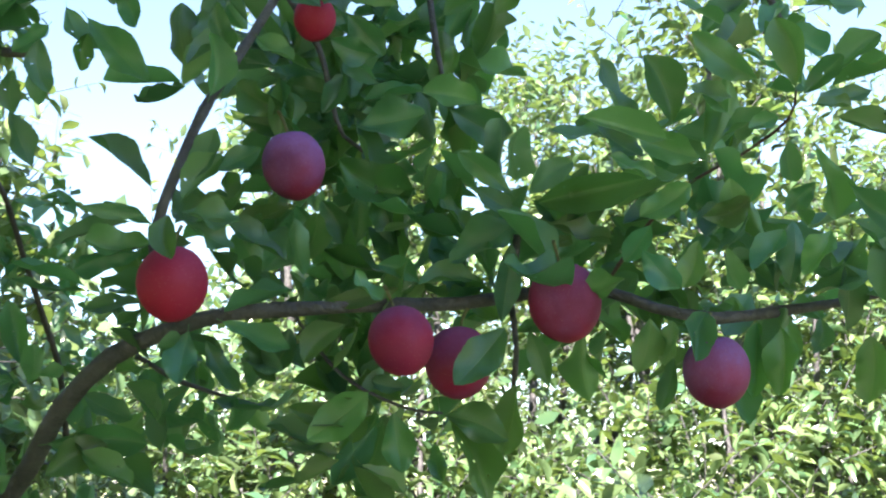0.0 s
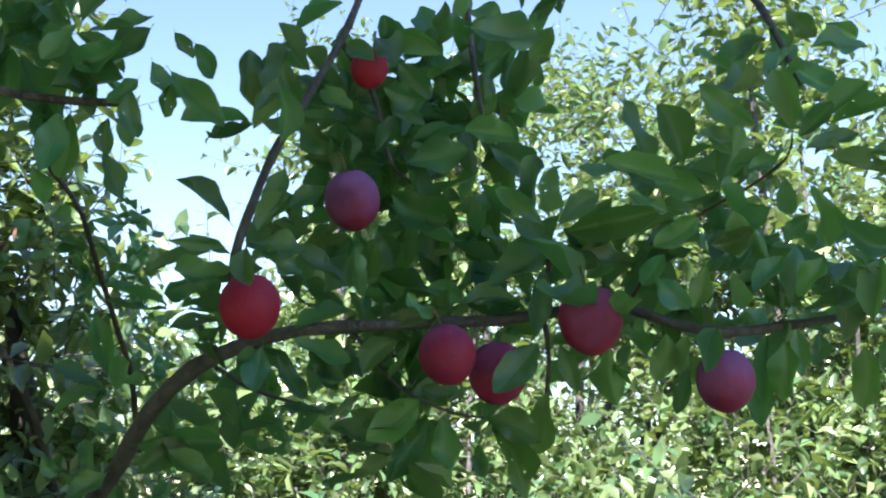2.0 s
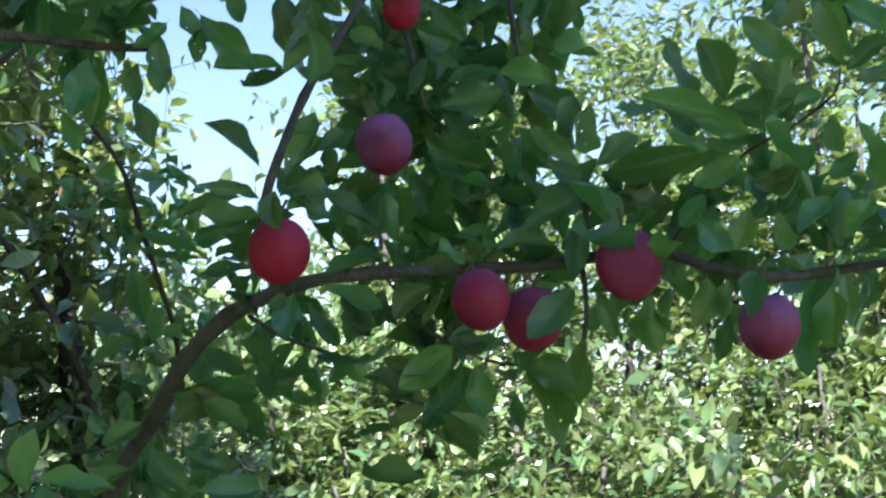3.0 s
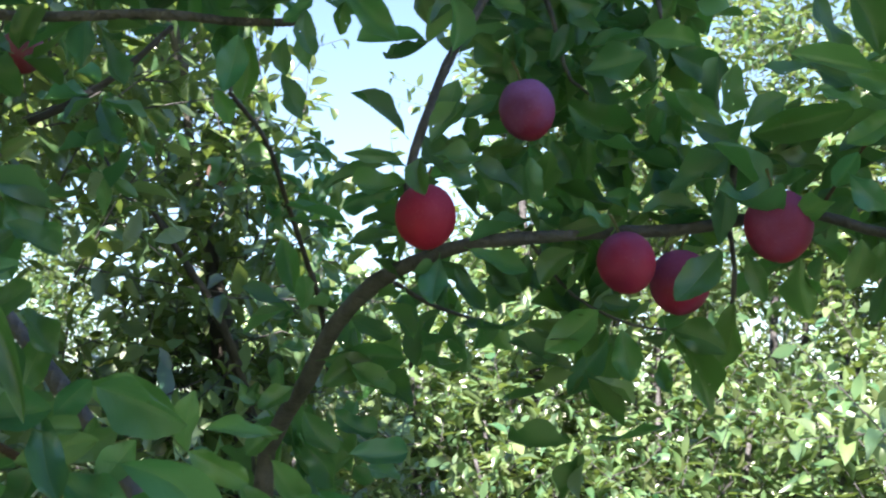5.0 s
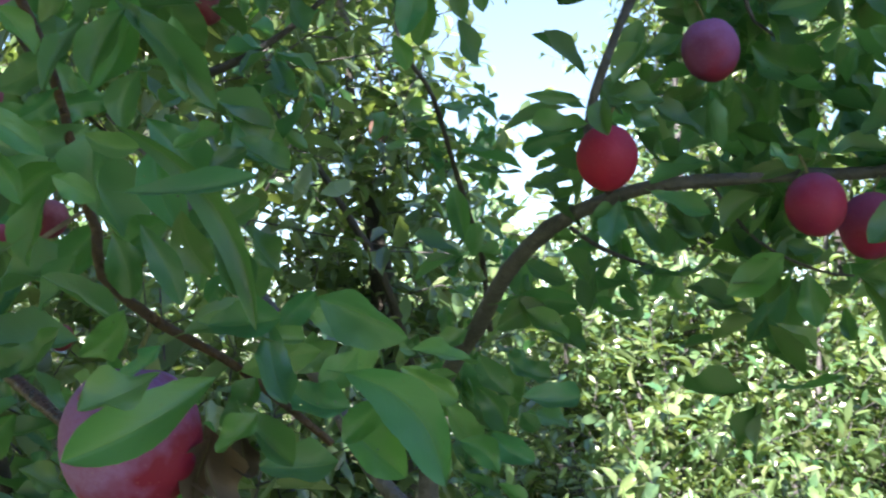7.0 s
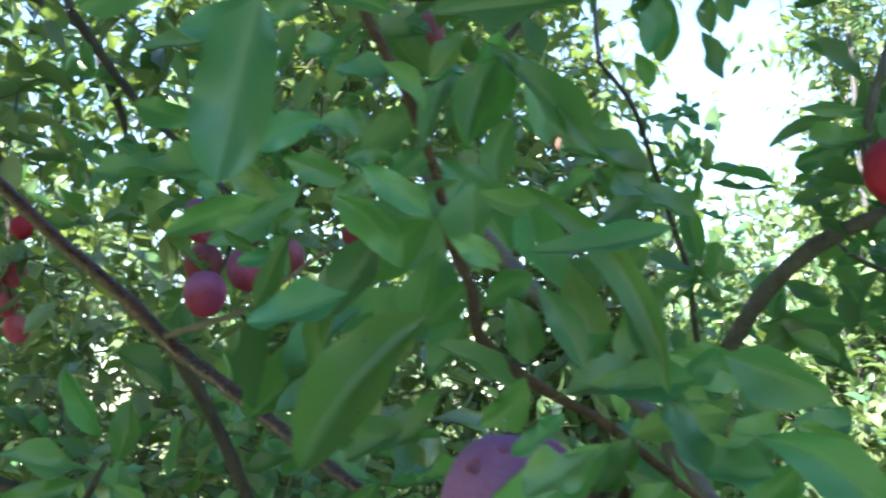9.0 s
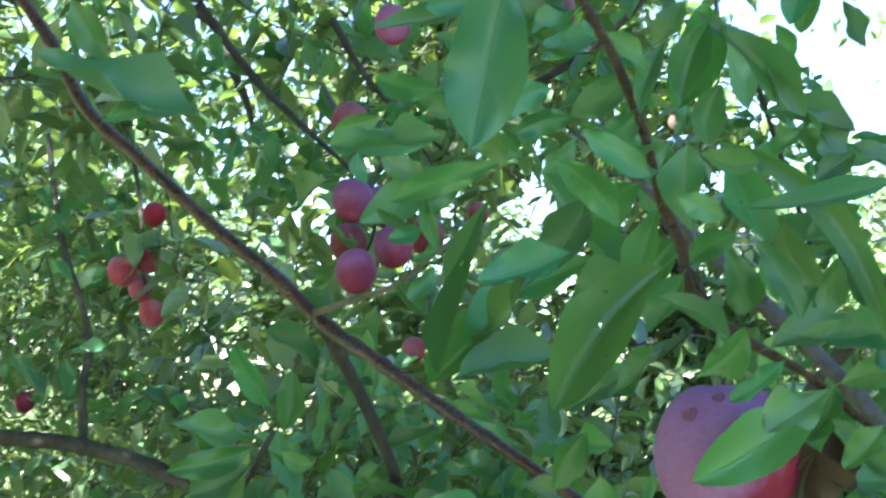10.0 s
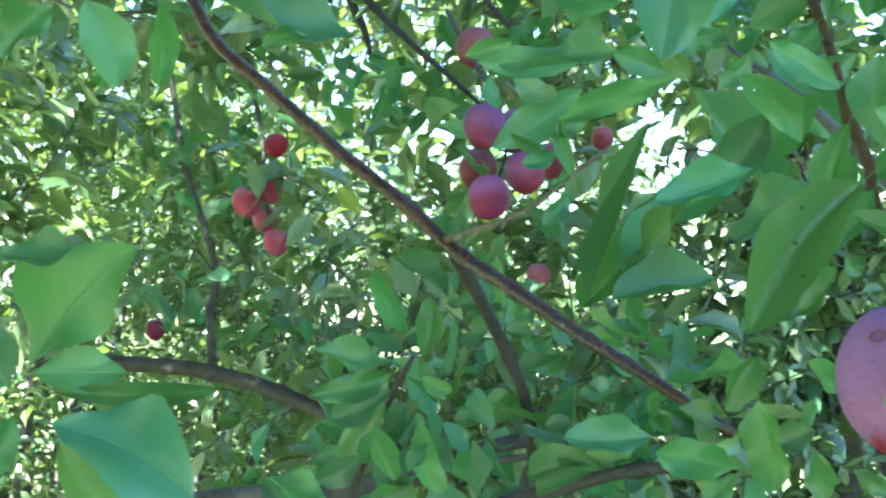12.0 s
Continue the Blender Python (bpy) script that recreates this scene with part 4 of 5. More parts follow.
leaf(near_twig, (-0.213, 0.231, 1.628), (-0.200, 0.242, 1.599), (0.45, -0.88, -0.14), 0.0102, 12)
leaf(near_twig, (-0.210, 0.260, 1.596), (-0.171, 0.278, 1.590), (0.40, -0.65, 0.64), 0.0136, 1)
leaf(near_twig, (-0.179, 0.264, 1.599), (-0.167, 0.258, 1.567), (0.45, -0.84, 0.31), 0.0126, 15)
leaf(near_twig, (-0.248, 0.208, 1.710), (-0.266, 0.192, 1.714), (0.66, -0.75, -0.03), 0.0104, 6)
leaf(near_twig, (-0.235, 0.201, 1.686), (-0.224, 0.207, 1.701), (0.14, -0.95, 0.28), 0.0115, 11)
leaf(near_twig, (-0.239, 0.221, 1.639), (-0.248, 0.223, 1.610), (0.13, -0.99, -0.09), 0.0118, 1)
leaf(near_twig, (-0.229, 0.205, 1.638), (-0.215, 0.212, 1.630), (0.39, -0.91, -0.14), 0.0098, 7)
leaf(near_twig, (-0.249, 0.185, 1.700), (-0.265, 0.177, 1.690), (0.09, -0.85, 0.51), 0.0154, 15)
leaf(near_twig, (-0.246, 0.220, 1.667), (-0.239, 0.229, 1.697), (0.46, -0.87, 0.15), 0.0082, 5)
leaf(near_twig, (-0.248, 0.194, 1.693), (-0.238, 0.206, 1.678), (0.87, -0.46, 0.18), 0.0128, 12)
leaf(near_twig, (-0.235, 0.231, 1.617), (-0.251, 0.234, 1.596), (-0.18, -0.98, 0.00), 0.0148, 2)
leaf(near_twig, (-0.215, 0.232, 1.599), (-0.233, 0.233, 1.581), (0.30, -0.88, -0.36), 0.0118, 5)
leaf(near_twig, (-0.217, 0.200, 1.723), (-0.241, 0.193, 1.732), (0.35, -0.90, 0.25), 0.0156, 11)
leaf(near_twig, (-0.271, 0.201, 1.735), (-0.290, 0.186, 1.732), (0.61, -0.79, 0.08), 0.0161, 2)
leaf(near_twig, (-0.228, 0.242, 1.717), (-0.239, 0.238, 1.674), (0.38, -0.92, 0.00), 0.0182, 4)
leaf(near_twig, (-0.228, 0.267, 1.714), (-0.225, 0.276, 1.680), (0.74, -0.67, -0.11), 0.0119, 7)
leaf(near_twig, (-0.220, 0.267, 1.677), (-0.187, 0.277, 1.667), (0.41, -0.65, 0.64), 0.0141, 14)
leaf(near_twig, (-0.204, 0.261, 1.677), (-0.190, 0.277, 1.652), (0.89, -0.36, 0.27), 0.0168, 13)
leaf(near_twig, (-0.226, 0.260, 1.662), (-0.215, 0.262, 1.627), (0.43, -0.90, 0.08), 0.0167, 11)
leaf(near_twig, (-0.244, 0.248, 1.666), (-0.263, 0.237, 1.655), (0.58, -0.77, -0.26), 0.0152, 9)
leaf(near_twig, (-0.282, 0.247, 1.672), (-0.293, 0.241, 1.658), (0.68, -0.70, -0.22), 0.0114, 9)
leaf(near_twig, (-0.252, 0.237, 1.678), (-0.268, 0.237, 1.666), (0.44, -0.69, -0.57), 0.0116, 13)
leaf(near_twig, (-0.265, 0.278, 1.627), (-0.297, 0.261, 1.603), (0.06, -0.85, 0.52), 0.0325, 9)
leaf(near_twig, (-0.224, 0.276, 1.590), (-0.187, 0.293, 1.597), (0.19, -0.72, 0.67), 0.0195, 12)
leaf(near_twig, (-0.199, 0.321, 1.608), (-0.170, 0.350, 1.596), (0.60, -0.74, -0.31), 0.0177, 7)
leaf(near_twig, (-0.177, 0.297, 1.596), (-0.188, 0.301, 1.581), (0.46, -0.73, -0.51), 0.0104, 5)
leaf(near_twig, (-0.159, 0.271, 1.579), (-0.114, 0.271, 1.542), (0.12, -0.98, 0.13), 0.0191, 6, mesh=BOWED)
leaf(near_twig, (-0.152, 0.317, 1.583), (-0.130, 0.329, 1.570), (0.31, -0.91, -0.28), 0.0122, 0)
leaf(near_twig, (-0.165, 0.295, 1.565), (-0.138, 0.297, 1.542), (0.42, -0.82, 0.39), 0.0183, 2)
leaf(near_twig, (-0.207, 0.307, 1.542), (-0.176, 0.322, 1.545), (0.34, -0.80, 0.49), 0.0235, 3)
leaf(near_twig, (-0.160, 0.348, 1.590), (-0.148, 0.406, 1.586), (0.81, -0.12, 0.57), 0.0122, 12)
leaf(near_twig, (-0.205, 0.291, 1.568), (-0.183, 0.297, 1.544), (0.66, -0.57, 0.49), 0.0136, 2)
leaf(near_twig, (-0.224, 0.247, 1.685), (-0.231, 0.246, 1.662), (0.53, -0.84, -0.08), 0.0133, 6)
leaf(near_twig, (-0.251, 0.267, 1.634), (-0.268, 0.265, 1.616), (0.41, -0.86, -0.30), 0.0152, 14)
leaf(near_twig, (-0.253, 0.279, 1.622), (-0.234, 0.283, 1.635), (0.23, -0.97, -0.08), 0.0137, 9)
leaf(near_twig, (-0.259, 0.259, 1.654), (-0.280, 0.249, 1.632), (0.63, -0.74, -0.26), 0.0190, 6)
leaf(near_twig, (-0.255, 0.237, 1.690), (-0.279, 0.236, 1.677), (0.11, -0.98, -0.18), 0.0184, 10)
leaf(near_twig, (-0.271, 0.249, 1.708), (-0.293, 0.241, 1.708), (0.27, -0.83, 0.49), 0.0244, 3)
leaf(near_twig, (-0.274, 0.241, 1.649), (-0.293, 0.242, 1.620), (0.18, -0.97, -0.16), 0.0190, 2)
leaf(near_twig, (-0.267, 0.251, 1.586), (-0.287, 0.241, 1.569), (0.21, -0.93, 0.30), 0.0242, 9)
leaf(near_twig, (-0.255, 0.251, 1.594), (-0.272, 0.247, 1.574), (-0.11, -0.95, 0.29), 0.0244, 4)
leaf(near_twig, (-0.220, 0.288, 1.606), (-0.211, 0.286, 1.631), (0.17, -0.98, -0.14), 0.0140, 5)
leaf(near_twig, (-0.207, 0.295, 1.598), (-0.196, 0.295, 1.626), (0.51, -0.84, -0.21), 0.0114, 7)
leaf(near_twig, (-0.225, 0.277, 1.624), (-0.200, 0.278, 1.638), (0.08, -0.99, -0.06), 0.0119, 13)
leaf(near_twig, (-0.206, 0.309, 1.579), (-0.218, 0.303, 1.557), (0.10, -0.97, 0.24), 0.0126, 5)
leaf(near_twig, (-0.178, 0.284, 1.577), (-0.165, 0.292, 1.590), (0.60, -0.79, -0.08), 0.0115, 7)
leaf(near_twig, (-0.237, 0.297, 1.550), (-0.259, 0.298, 1.531), (-0.02, -1.00, 0.01), 0.0182, 5)
leaf(near_twig, (-0.218, 0.299, 1.542), (-0.232, 0.301, 1.526), (-0.39, -0.89, 0.26), 0.0217, 3)
leaf(near_twig, (-0.294, 0.281, 1.561), (-0.309, 0.276, 1.538), (0.62, -0.75, -0.24), 0.0173, 11)
leaf(near_limb, (-0.166, 0.270, 1.605), (-0.130, 0.273, 1.591), (-0.01, -0.97, -0.26), 0.0207, 2)
leaf(near_limb, (-0.200, 0.254, 1.594), (-0.169, 0.255, 1.596), (0.01, -0.90, 0.44), 0.0206, 2)
leaf(near_limb, (-0.203, 0.286, 1.614), (-0.217, 0.287, 1.604), (0.07, -0.97, -0.22), 0.0162, 11)
leaf(near_limb, (-0.211, 0.249, 1.697), (-0.207, 0.251, 1.673), (0.79, -0.61, 0.09), 0.0113, 12)
leaf(near_limb, (-0.209, 0.275, 1.673), (-0.182, 0.278, 1.656), (0.40, -0.79, 0.47), 0.0143, 8)
leaf(near_limb, (-0.184, 0.243, 1.657), (-0.166, 0.250, 1.646), (0.57, -0.57, 0.59), 0.0141, 1)
leaf(near_limb, (-0.205, 0.246, 1.635), (-0.198, 0.258, 1.611), (0.34, -0.88, -0.33), 0.0166, 8)
leaf(near_limb, (-0.200, 0.279, 1.577), (-0.165, 0.279, 1.586), (0.03, -0.99, -0.15), 0.0123, 10)
leaf(near_limb, (-0.146, 0.271, 1.567), (-0.173, 0.269, 1.574), (0.19, -0.86, 0.47), 0.0152, 5)
leaf(near_limb, (-0.141, 0.283, 1.571), (-0.157, 0.283, 1.554), (0.13, -0.98, -0.13), 0.0178, 2)
leaf(near_limb, (-0.179, 0.263, 1.566), (-0.192, 0.256, 1.550), (0.09, -0.93, 0.35), 0.0205, 9)
leaf(near_limb, (-0.203, 0.268, 1.669), (-0.220, 0.262, 1.658), (0.07, -0.92, 0.39), 0.0148, 13)
leaf(near_limb, (-0.186, 0.289, 1.614), (-0.202, 0.287, 1.633), (0.63, -0.61, 0.47), 0.0146, 9)
leaf(near_limb, (-0.178, 0.269, 1.593), (-0.163, 0.268, 1.606), (0.37, -0.80, -0.48), 0.0109, 3)
leaf(near_limb, (-0.205, 0.267, 1.628), (-0.185, 0.265, 1.639), (-0.08, -1.00, 0.02), 0.0120, 7)
leaf(near_limb, (-0.163, 0.272, 1.567), (-0.148, 0.273, 1.586), (0.01, -1.00, 0.04), 0.0133, 10)
leaf(near_limb, (-0.195, 0.243, 1.644), (-0.182, 0.250, 1.654), (0.34, -0.92, 0.21), 0.0118, 10)
leaf(near_twig, (-0.197, 0.270, 1.579), (-0.235, 0.230, 1.546), (0.27, -0.92, 0.27), 0.0202, 12)
leaf(near_twig, (-0.181, 0.207, 1.578), (-0.197, 0.186, 1.564), (0.36, -0.70, 0.62), 0.0132, 15)
leaf(near_twig, (-0.204, 0.239, 1.587), (-0.226, 0.245, 1.572), (-0.28, -0.96, 0.03), 0.0085, 13)
leaf(near_twig, (-0.213, 0.282, 1.562), (-0.204, 0.291, 1.526), (0.70, -0.72, -0.02), 0.0188, 12, mesh=DRY)
leaf(near_twig, (-0.205, 0.275, 1.556), (-0.213, 0.278, 1.530), (0.21, -0.96, -0.18), 0.0111, 8, mesh=DRY)
leaf(near_twig, (-0.203, 0.290, 1.563), (-0.199, 0.296, 1.539), (0.30, -0.94, -0.19), 0.0130, 13, mesh=DRY)
leaf(near_limb, (-0.413, 0.375, 1.715), (-0.388, 0.404, 1.703), (0.66, -0.69, -0.30), 0.0158, 7)
leaf(near_limb, (-0.431, 0.391, 1.714), (-0.488, 0.365, 1.717), (0.41, -0.89, -0.18), 0.0159, 10)
leaf(near_limb, (-0.351, 0.426, 1.720), (-0.324, 0.468, 1.671), (0.63, -0.73, -0.27), 0.0314, 9)
leaf(near_limb, (-0.388, 0.416, 1.703), (-0.344, 0.429, 1.636), (0.74, -0.56, 0.37), 0.0319, 4)
leaf(near_limb, (-0.360, 0.446, 1.652), (-0.416, 0.421, 1.633), (0.32, -0.91, 0.27), 0.0224, 12)
leaf(near_limb, (-0.373, 0.427, 1.597), (-0.415, 0.381, 1.584), (0.41, -0.58, 0.71), 0.0307, 14)
leaf(near_limb, (-0.379, 0.414, 1.641), (-0.410, 0.383, 1.599), (0.30, -0.87, 0.40), 0.0210, 11)
leaf(near_limb, (-0.399, 0.415, 1.648), (-0.445, 0.400, 1.581), (0.27, -0.96, 0.03), 0.0247, 4)
leaf(near_limb, (-0.391, 0.402, 1.746), (-0.383, 0.414, 1.728), (0.54, -0.79, -0.29), 0.0165, 7)
leaf(near_limb, (-0.428, 0.360, 1.743), (-0.417, 0.377, 1.723), (0.30, -0.79, -0.53), 0.0172, 0)
leaf(near_limb, (-0.366, 0.432, 1.727), (-0.397, 0.415, 1.719), (0.52, -0.75, -0.41), 0.0168, 15)
leaf(near_limb, (-0.383, 0.434, 1.730), (-0.410, 0.408, 1.739), (0.69, -0.58, 0.43), 0.0270, 8)
leaf(near_limb, (-0.350, 0.411, 1.537), (-0.341, 0.409, 1.488), (-0.06, -1.00, 0.03), 0.0269, 0)
leaf(near_limb, (-0.330, 0.438, 1.534), (-0.337, 0.437, 1.516), (-0.28, -0.95, 0.12), 0.0129, 10)
leaf(near_limb, (-0.369, 0.435, 1.494), (-0.400, 0.397, 1.505), (0.79, -0.60, 0.12), 0.0218, 0)
leaf(near_limb, (-0.397, 0.399, 1.513), (-0.435, 0.364, 1.514), (0.60, -0.63, 0.49), 0.0208, 3)
leaf(near_limb, (-0.328, 0.429, 1.509), (-0.327, 0.442, 1.481), (0.50, -0.80, -0.33), 0.0160, 0)
leaf(near_limb, (-0.313, 0.441, 1.498), (-0.300, 0.455, 1.485), (0.53, -0.80, -0.28), 0.0134, 0)
leaf(near_limb, (-0.371, 0.437, 1.494), (-0.383, 0.420, 1.475), (0.28, -0.80, 0.52), 0.0167, 15)
leaf(near_limb, (-0.354, 0.413, 1.506), (-0.330, 0.436, 1.517), (0.54, -0.75, 0.38), 0.0161, 3)
leaf(near_limb, (-0.361, 0.408, 1.518), (-0.385, 0.394, 1.529), (0.57, -0.40, 0.72), 0.0227, 15)
leaf(near_limb, (-0.371, 0.444, 1.490), (-0.363, 0.456, 1.466), (0.36, -0.88, -0.31), 0.0161, 0)
leaf(near_limb, (-0.324, 0.471, 1.533), (-0.337, 0.449, 1.551), (0.83, -0.55, -0.03), 0.0170, 2)
leaf(near_limb, (-0.323, 0.452, 1.548), (-0.313, 0.454, 1.528), (0.42, -0.90, 0.12), 0.0160, 14)
leaf(near_limb, (-0.404, 0.029, 1.558), (-0.368, 0.040, 1.594), (0.22, -0.97, 0.09), 0.0286, 13)
leaf(near_limb, (-0.412, 0.036, 1.560), (-0.394, 0.057, 1.560), (0.70, -0.58, 0.42), 0.0210, 10)
leaf(near_limb, (-0.415, 0.043, 1.555), (-0.363, 0.064, 1.556), (0.38, -0.92, 0.10), 0.0071, 1)
leaf(near_limb, (-0.402, 0.033, 1.548), (-0.361, 0.053, 1.528), (0.57, -0.62, 0.54), 0.0248, 9)
leaf(near_limb, (-0.399, 0.038, 1.547), (-0.393, 0.053, 1.522), (0.97, -0.21, 0.10), 0.0174, 6)
leaf(near_limb, (-0.394, 0.014, 1.592), (-0.373, 0.024, 1.593), (0.32, -0.73, 0.61), 0.0169, 3)
leaf(near_limb, (-0.403, 0.020, 1.643), (-0.391, 0.029, 1.659), (0.50, -0.86, 0.06), 0.0184, 9)
leaf(near_limb, (-0.400, 0.044, 1.668), (-0.390, 0.049, 1.640), (0.72, -0.68, 0.14), 0.0153, 12)
leaf(near_limb, (-0.353, 0.034, 1.657), (-0.359, 0.039, 1.635), (0.82, -0.46, -0.35), 0.0076, 4)
leaf(near_limb, (-0.396, 0.022, 1.556), (-0.403, 0.013, 1.576), (0.94, -0.22, 0.25), 0.0147, 14)
leaf(near_limb, (-0.388, 0.018, 1.552), (-0.400, 0.017, 1.534), (0.62, -0.68, -0.40), 0.0137, 0)
spurs(near_limb, 5, 4, 0.06, 61, 0.1, 0.45, (-0.01, -0.03, 0.02), 0.03)

dark_tree = tree("plum tree with dark reddish limbs and fruit clusters", 0, 0)
dark_limb = limb("limb", dark_tree, BARK_RED, "glossy dark reddish limb", (-1.160, 0.633, 2.055, 0.0125), (-1.080, 0.651, 1.949, 0.0134), (-1.028, 0.658, 1.869, 0.0136), (-0.961, 0.674, 1.809, 0.0133), (-0.887, 0.696, 1.741, 0.0135), (-0.819, 0.711, 1.687, 0.0137), (-0.763, 0.717, 1.640, 0.0139), (-0.686, 0.700, 1.601, 0.0131), (-0.615, 0.680, 1.566, 0.0119), (-0.520, 0.639, 1.527, 0.0095), (-0.458, 0.635, 1.492, 0.0090), sides=14)
dark_fork = limb("limb", dark_tree, BARK_DARK, "", (-0.773, 0.722, 1.647, 0.0145), (-0.771, 0.765, 1.599, 0.0133), (-0.765, 0.799, 1.549, 0.0124), (-0.761, 0.833, 1.491, 0.0126), (-0.775, 0.868, 1.424, 0.0129))
grey_twig = limb("twig", dark_tree, BARK_PALE, "pale dry twig", (-0.769, 0.711, 1.650, 0.0074), (-0.731, 0.713, 1.659, 0.0057), (-0.687, 0.721, 1.672, 0.0051), (-0.647, 0.724, 1.697, 0.0045), (-0.604, 0.729, 1.724, 0.0034))
shoot = limb("twig", dark_tree, BARK_DARK, "", (-0.772, 0.564, 1.407, 0.0074), (-0.744, 0.557, 1.451, 0.0064), (-0.720, 0.547, 1.489, 0.0058), (-0.692, 0.541, 1.522, 0.0048), (-0.673, 0.540, 1.548, 0.0034))
low_limb = limb("limb", dark_tree, BARK_DARK, "", (-1.987, 1.084, 1.518, 0.0288), (-1.830, 1.140, 1.506, 0.0281), (-1.688, 1.185, 1.497, 0.0274), (-1.611, 1.206, 1.484, 0.0270), (-1.521, 1.212, 1.467, 0.0254), (-1.407, 1.213, 1.435, 0.0236), (-1.244, 1.214, 1.377, 0.0223))
grey_stem = limb("branch", dark_tree, BARK_LICHEN, "", (-1.652, 1.213, 1.494, 0.0166), (-1.666, 1.220, 1.587, 0.0148), (-1.678, 1.241, 1.677, 0.0130), (-1.750, 1.236, 1.854, 0.0113), (-1.805, 1.242, 2.050, 0.0095))
bottom_limb = limb("limb", dark_tree, BARK_LICHEN, "grey lichened limb", (-1.152, 0.657, 1.375, 0.0220), (-1.078, 0.737, 1.383, 0.0224), (-1.009, 0.827, 1.382, 0.0229), (-0.961, 0.899, 1.397, 0.0208), (-0.926, 0.962, 1.418, 0.0186), (-0.883, 1.018, 1.431, 0.0162), (-0.845, 1.072, 1.425, 0.0123))
bottom_fork = limb("branch", dark_tree, BARK_LICHEN, "", (-0.989, 0.843, 1.371, 0.0153), (-0.920, 0.942, 1.405, 0.0105), (-0.840, 1.051, 1.417, 0.0081))
bottom_right = limb("branch", dark_tree, BARK_DARK, "", (-0.762, 0.761, 1.396, 0.0140), (-0.696, 0.808, 1.417, 0.0140), (-0.644, 0.847, 1.431, 0.0118), (-0.588, 0.889, 1.431, 0.0086))
cluster_twig = limb("twig", dark_tree, BARK_DARK, "", (-0.888, 0.875, 1.923, 0.0051), (-0.778, 0.778, 1.826, 0.0045), (-0.717, 0.728, 1.766, 0.0037), (-0.704, 0.716, 1.727, 0.0031), (-0.706, 0.704, 1.700, 0.0025))
far_cluster_twig = limb("twig", dark_tree, BARK_DARK, "", (-1.578, 1.227, 2.016, 0.0088), (-1.537, 1.217, 1.901, 0.0077), (-1.528, 1.216, 1.833, 0.0067), (-1.522, 1.212, 1.784, 0.0057), (-1.509, 1.213, 1.736, 0.0047))
sky_branch = limb("limb", dark_tree, BARK_DARK, "", (-1.271, 1.071, 2.148, 0.0136), (-1.216, 1.121, 2.048, 0.0125), (-1.141, 1.120, 1.977, 0.0099), (-1.069, 1.116, 1.917, 0.0075), (-1.003, 1.107, 1.862, 0.0057))
sky_branch_b = limb("branch", dark_tree, BARK_DARK, "", (-0.996, 1.034, 2.064, 0.0103), (-0.964, 1.063, 1.990, 0.0088), (-0.925, 1.097, 1.937, 0.0073), (-0.886, 1.130, 1.894, 0.0044))
sky_branch_c = limb("limb", dark_tree, BARK_DARK, "", (-1.577, 1.128, 2.322, 0.0195), (-1.508, 1.176, 2.262, 0.0186), (-1.440, 1.198, 2.222, 0.0166), (-1.373, 1.221, 2.167, 0.0164), (-1.346, 1.224, 2.103, 0.0153), (-1.322, 1.236, 2.043, 0.0125), (-1.310, 1.238, 2.000, 0.0071))
limb("trunk", dark_tree, BARK, "dark trunk", (-1.0, 0.97, -0.05, 0.17), (-1.0, 0.96, 0.25, 0.125), (-1.03, 0.94, 0.7, 0.1), (-1.05, 0.9, 1.0, 0.085), (-1.06, 0.87, 1.1, 0.06), sides=12)
limb("limb", dark_tree, BARK, "", (-1.05, 0.9, 1.0, 0.055), (-1.12, 0.74, 1.26, 0.034), (-1.15, 0.66, 1.37, 0.022))
limb("limb", dark_tree, BARK, "", (-1.04, 0.91, 0.97, 0.05), (-0.9, 0.9, 1.22, 0.03), (-0.82, 0.89, 1.35, 0.018), (-0.78, 0.87, 1.42, 0.013))
limb("limb", dark_tree, BARK, "", (-1.04, 0.94, 0.92, 0.05), (-1.12, 1.08, 1.15, 0.036), (-1.24, 1.21, 1.38, 0.022))
limb("branch", dark_tree, BARK, "", (-0.9, 0.9, 1.22, 0.025), (-0.8, 0.8, 1.33, 0.018), (-0.76, 0.76, 1.4, 0.014))
limb("limb", dark_tree, BARK, "", (-1.16, 0.63, 2.06, 0.0125), (-1.22, 0.7, 2.32, 0.015), (-1.28, 0.95, 2.42, 0.016), (-1.27, 1.07, 2.15, 0.0136))
leaf(shoot, (-0.671, 0.544, 1.543), (-0.666, 0.553, 1.592), (0.56, -0.83, 0.09), 0.0218, 11)
leaf(shoot, (-0.687, 0.548, 1.551), (-0.713, 0.531, 1.566), (0.62, -0.30, 0.73), 0.0222, 7)
leaf(shoot, (-0.688, 0.551, 1.542), (-0.746, 0.508, 1.553), (0.51, -0.52, 0.68), 0.0238, 15)
leaf(shoot, (-0.683, 0.537, 1.538), (-0.726, 0.481, 1.519), (0.80, -0.60, -0.02), 0.0219, 13)
leaf(shoot, (-0.686, 0.534, 1.525), (-0.729, 0.509, 1.500), (0.29, -0.88, 0.38), 0.0313, 12)
leaf(shoot, (-0.695, 0.538, 1.516), (-0.739, 0.527, 1.462), (0.52, -0.81, -0.26), 0.0242, 0)
leaf(shoot, (-0.662, 0.533, 1.535), (-0.641, 0.546, 1.522), (0.58, -0.81, 0.14), 0.0155, 6)
leaf(shoot, (-0.670, 0.542, 1.508), (-0.670, 0.570, 1.441), (0.91, -0.38, -0.16), 0.0238, 8)
leaf(shoot, (-0.680, 0.541, 1.517), (-0.679, 0.537, 1.482), (0.85, -0.52, 0.10), 0.0165, 7)
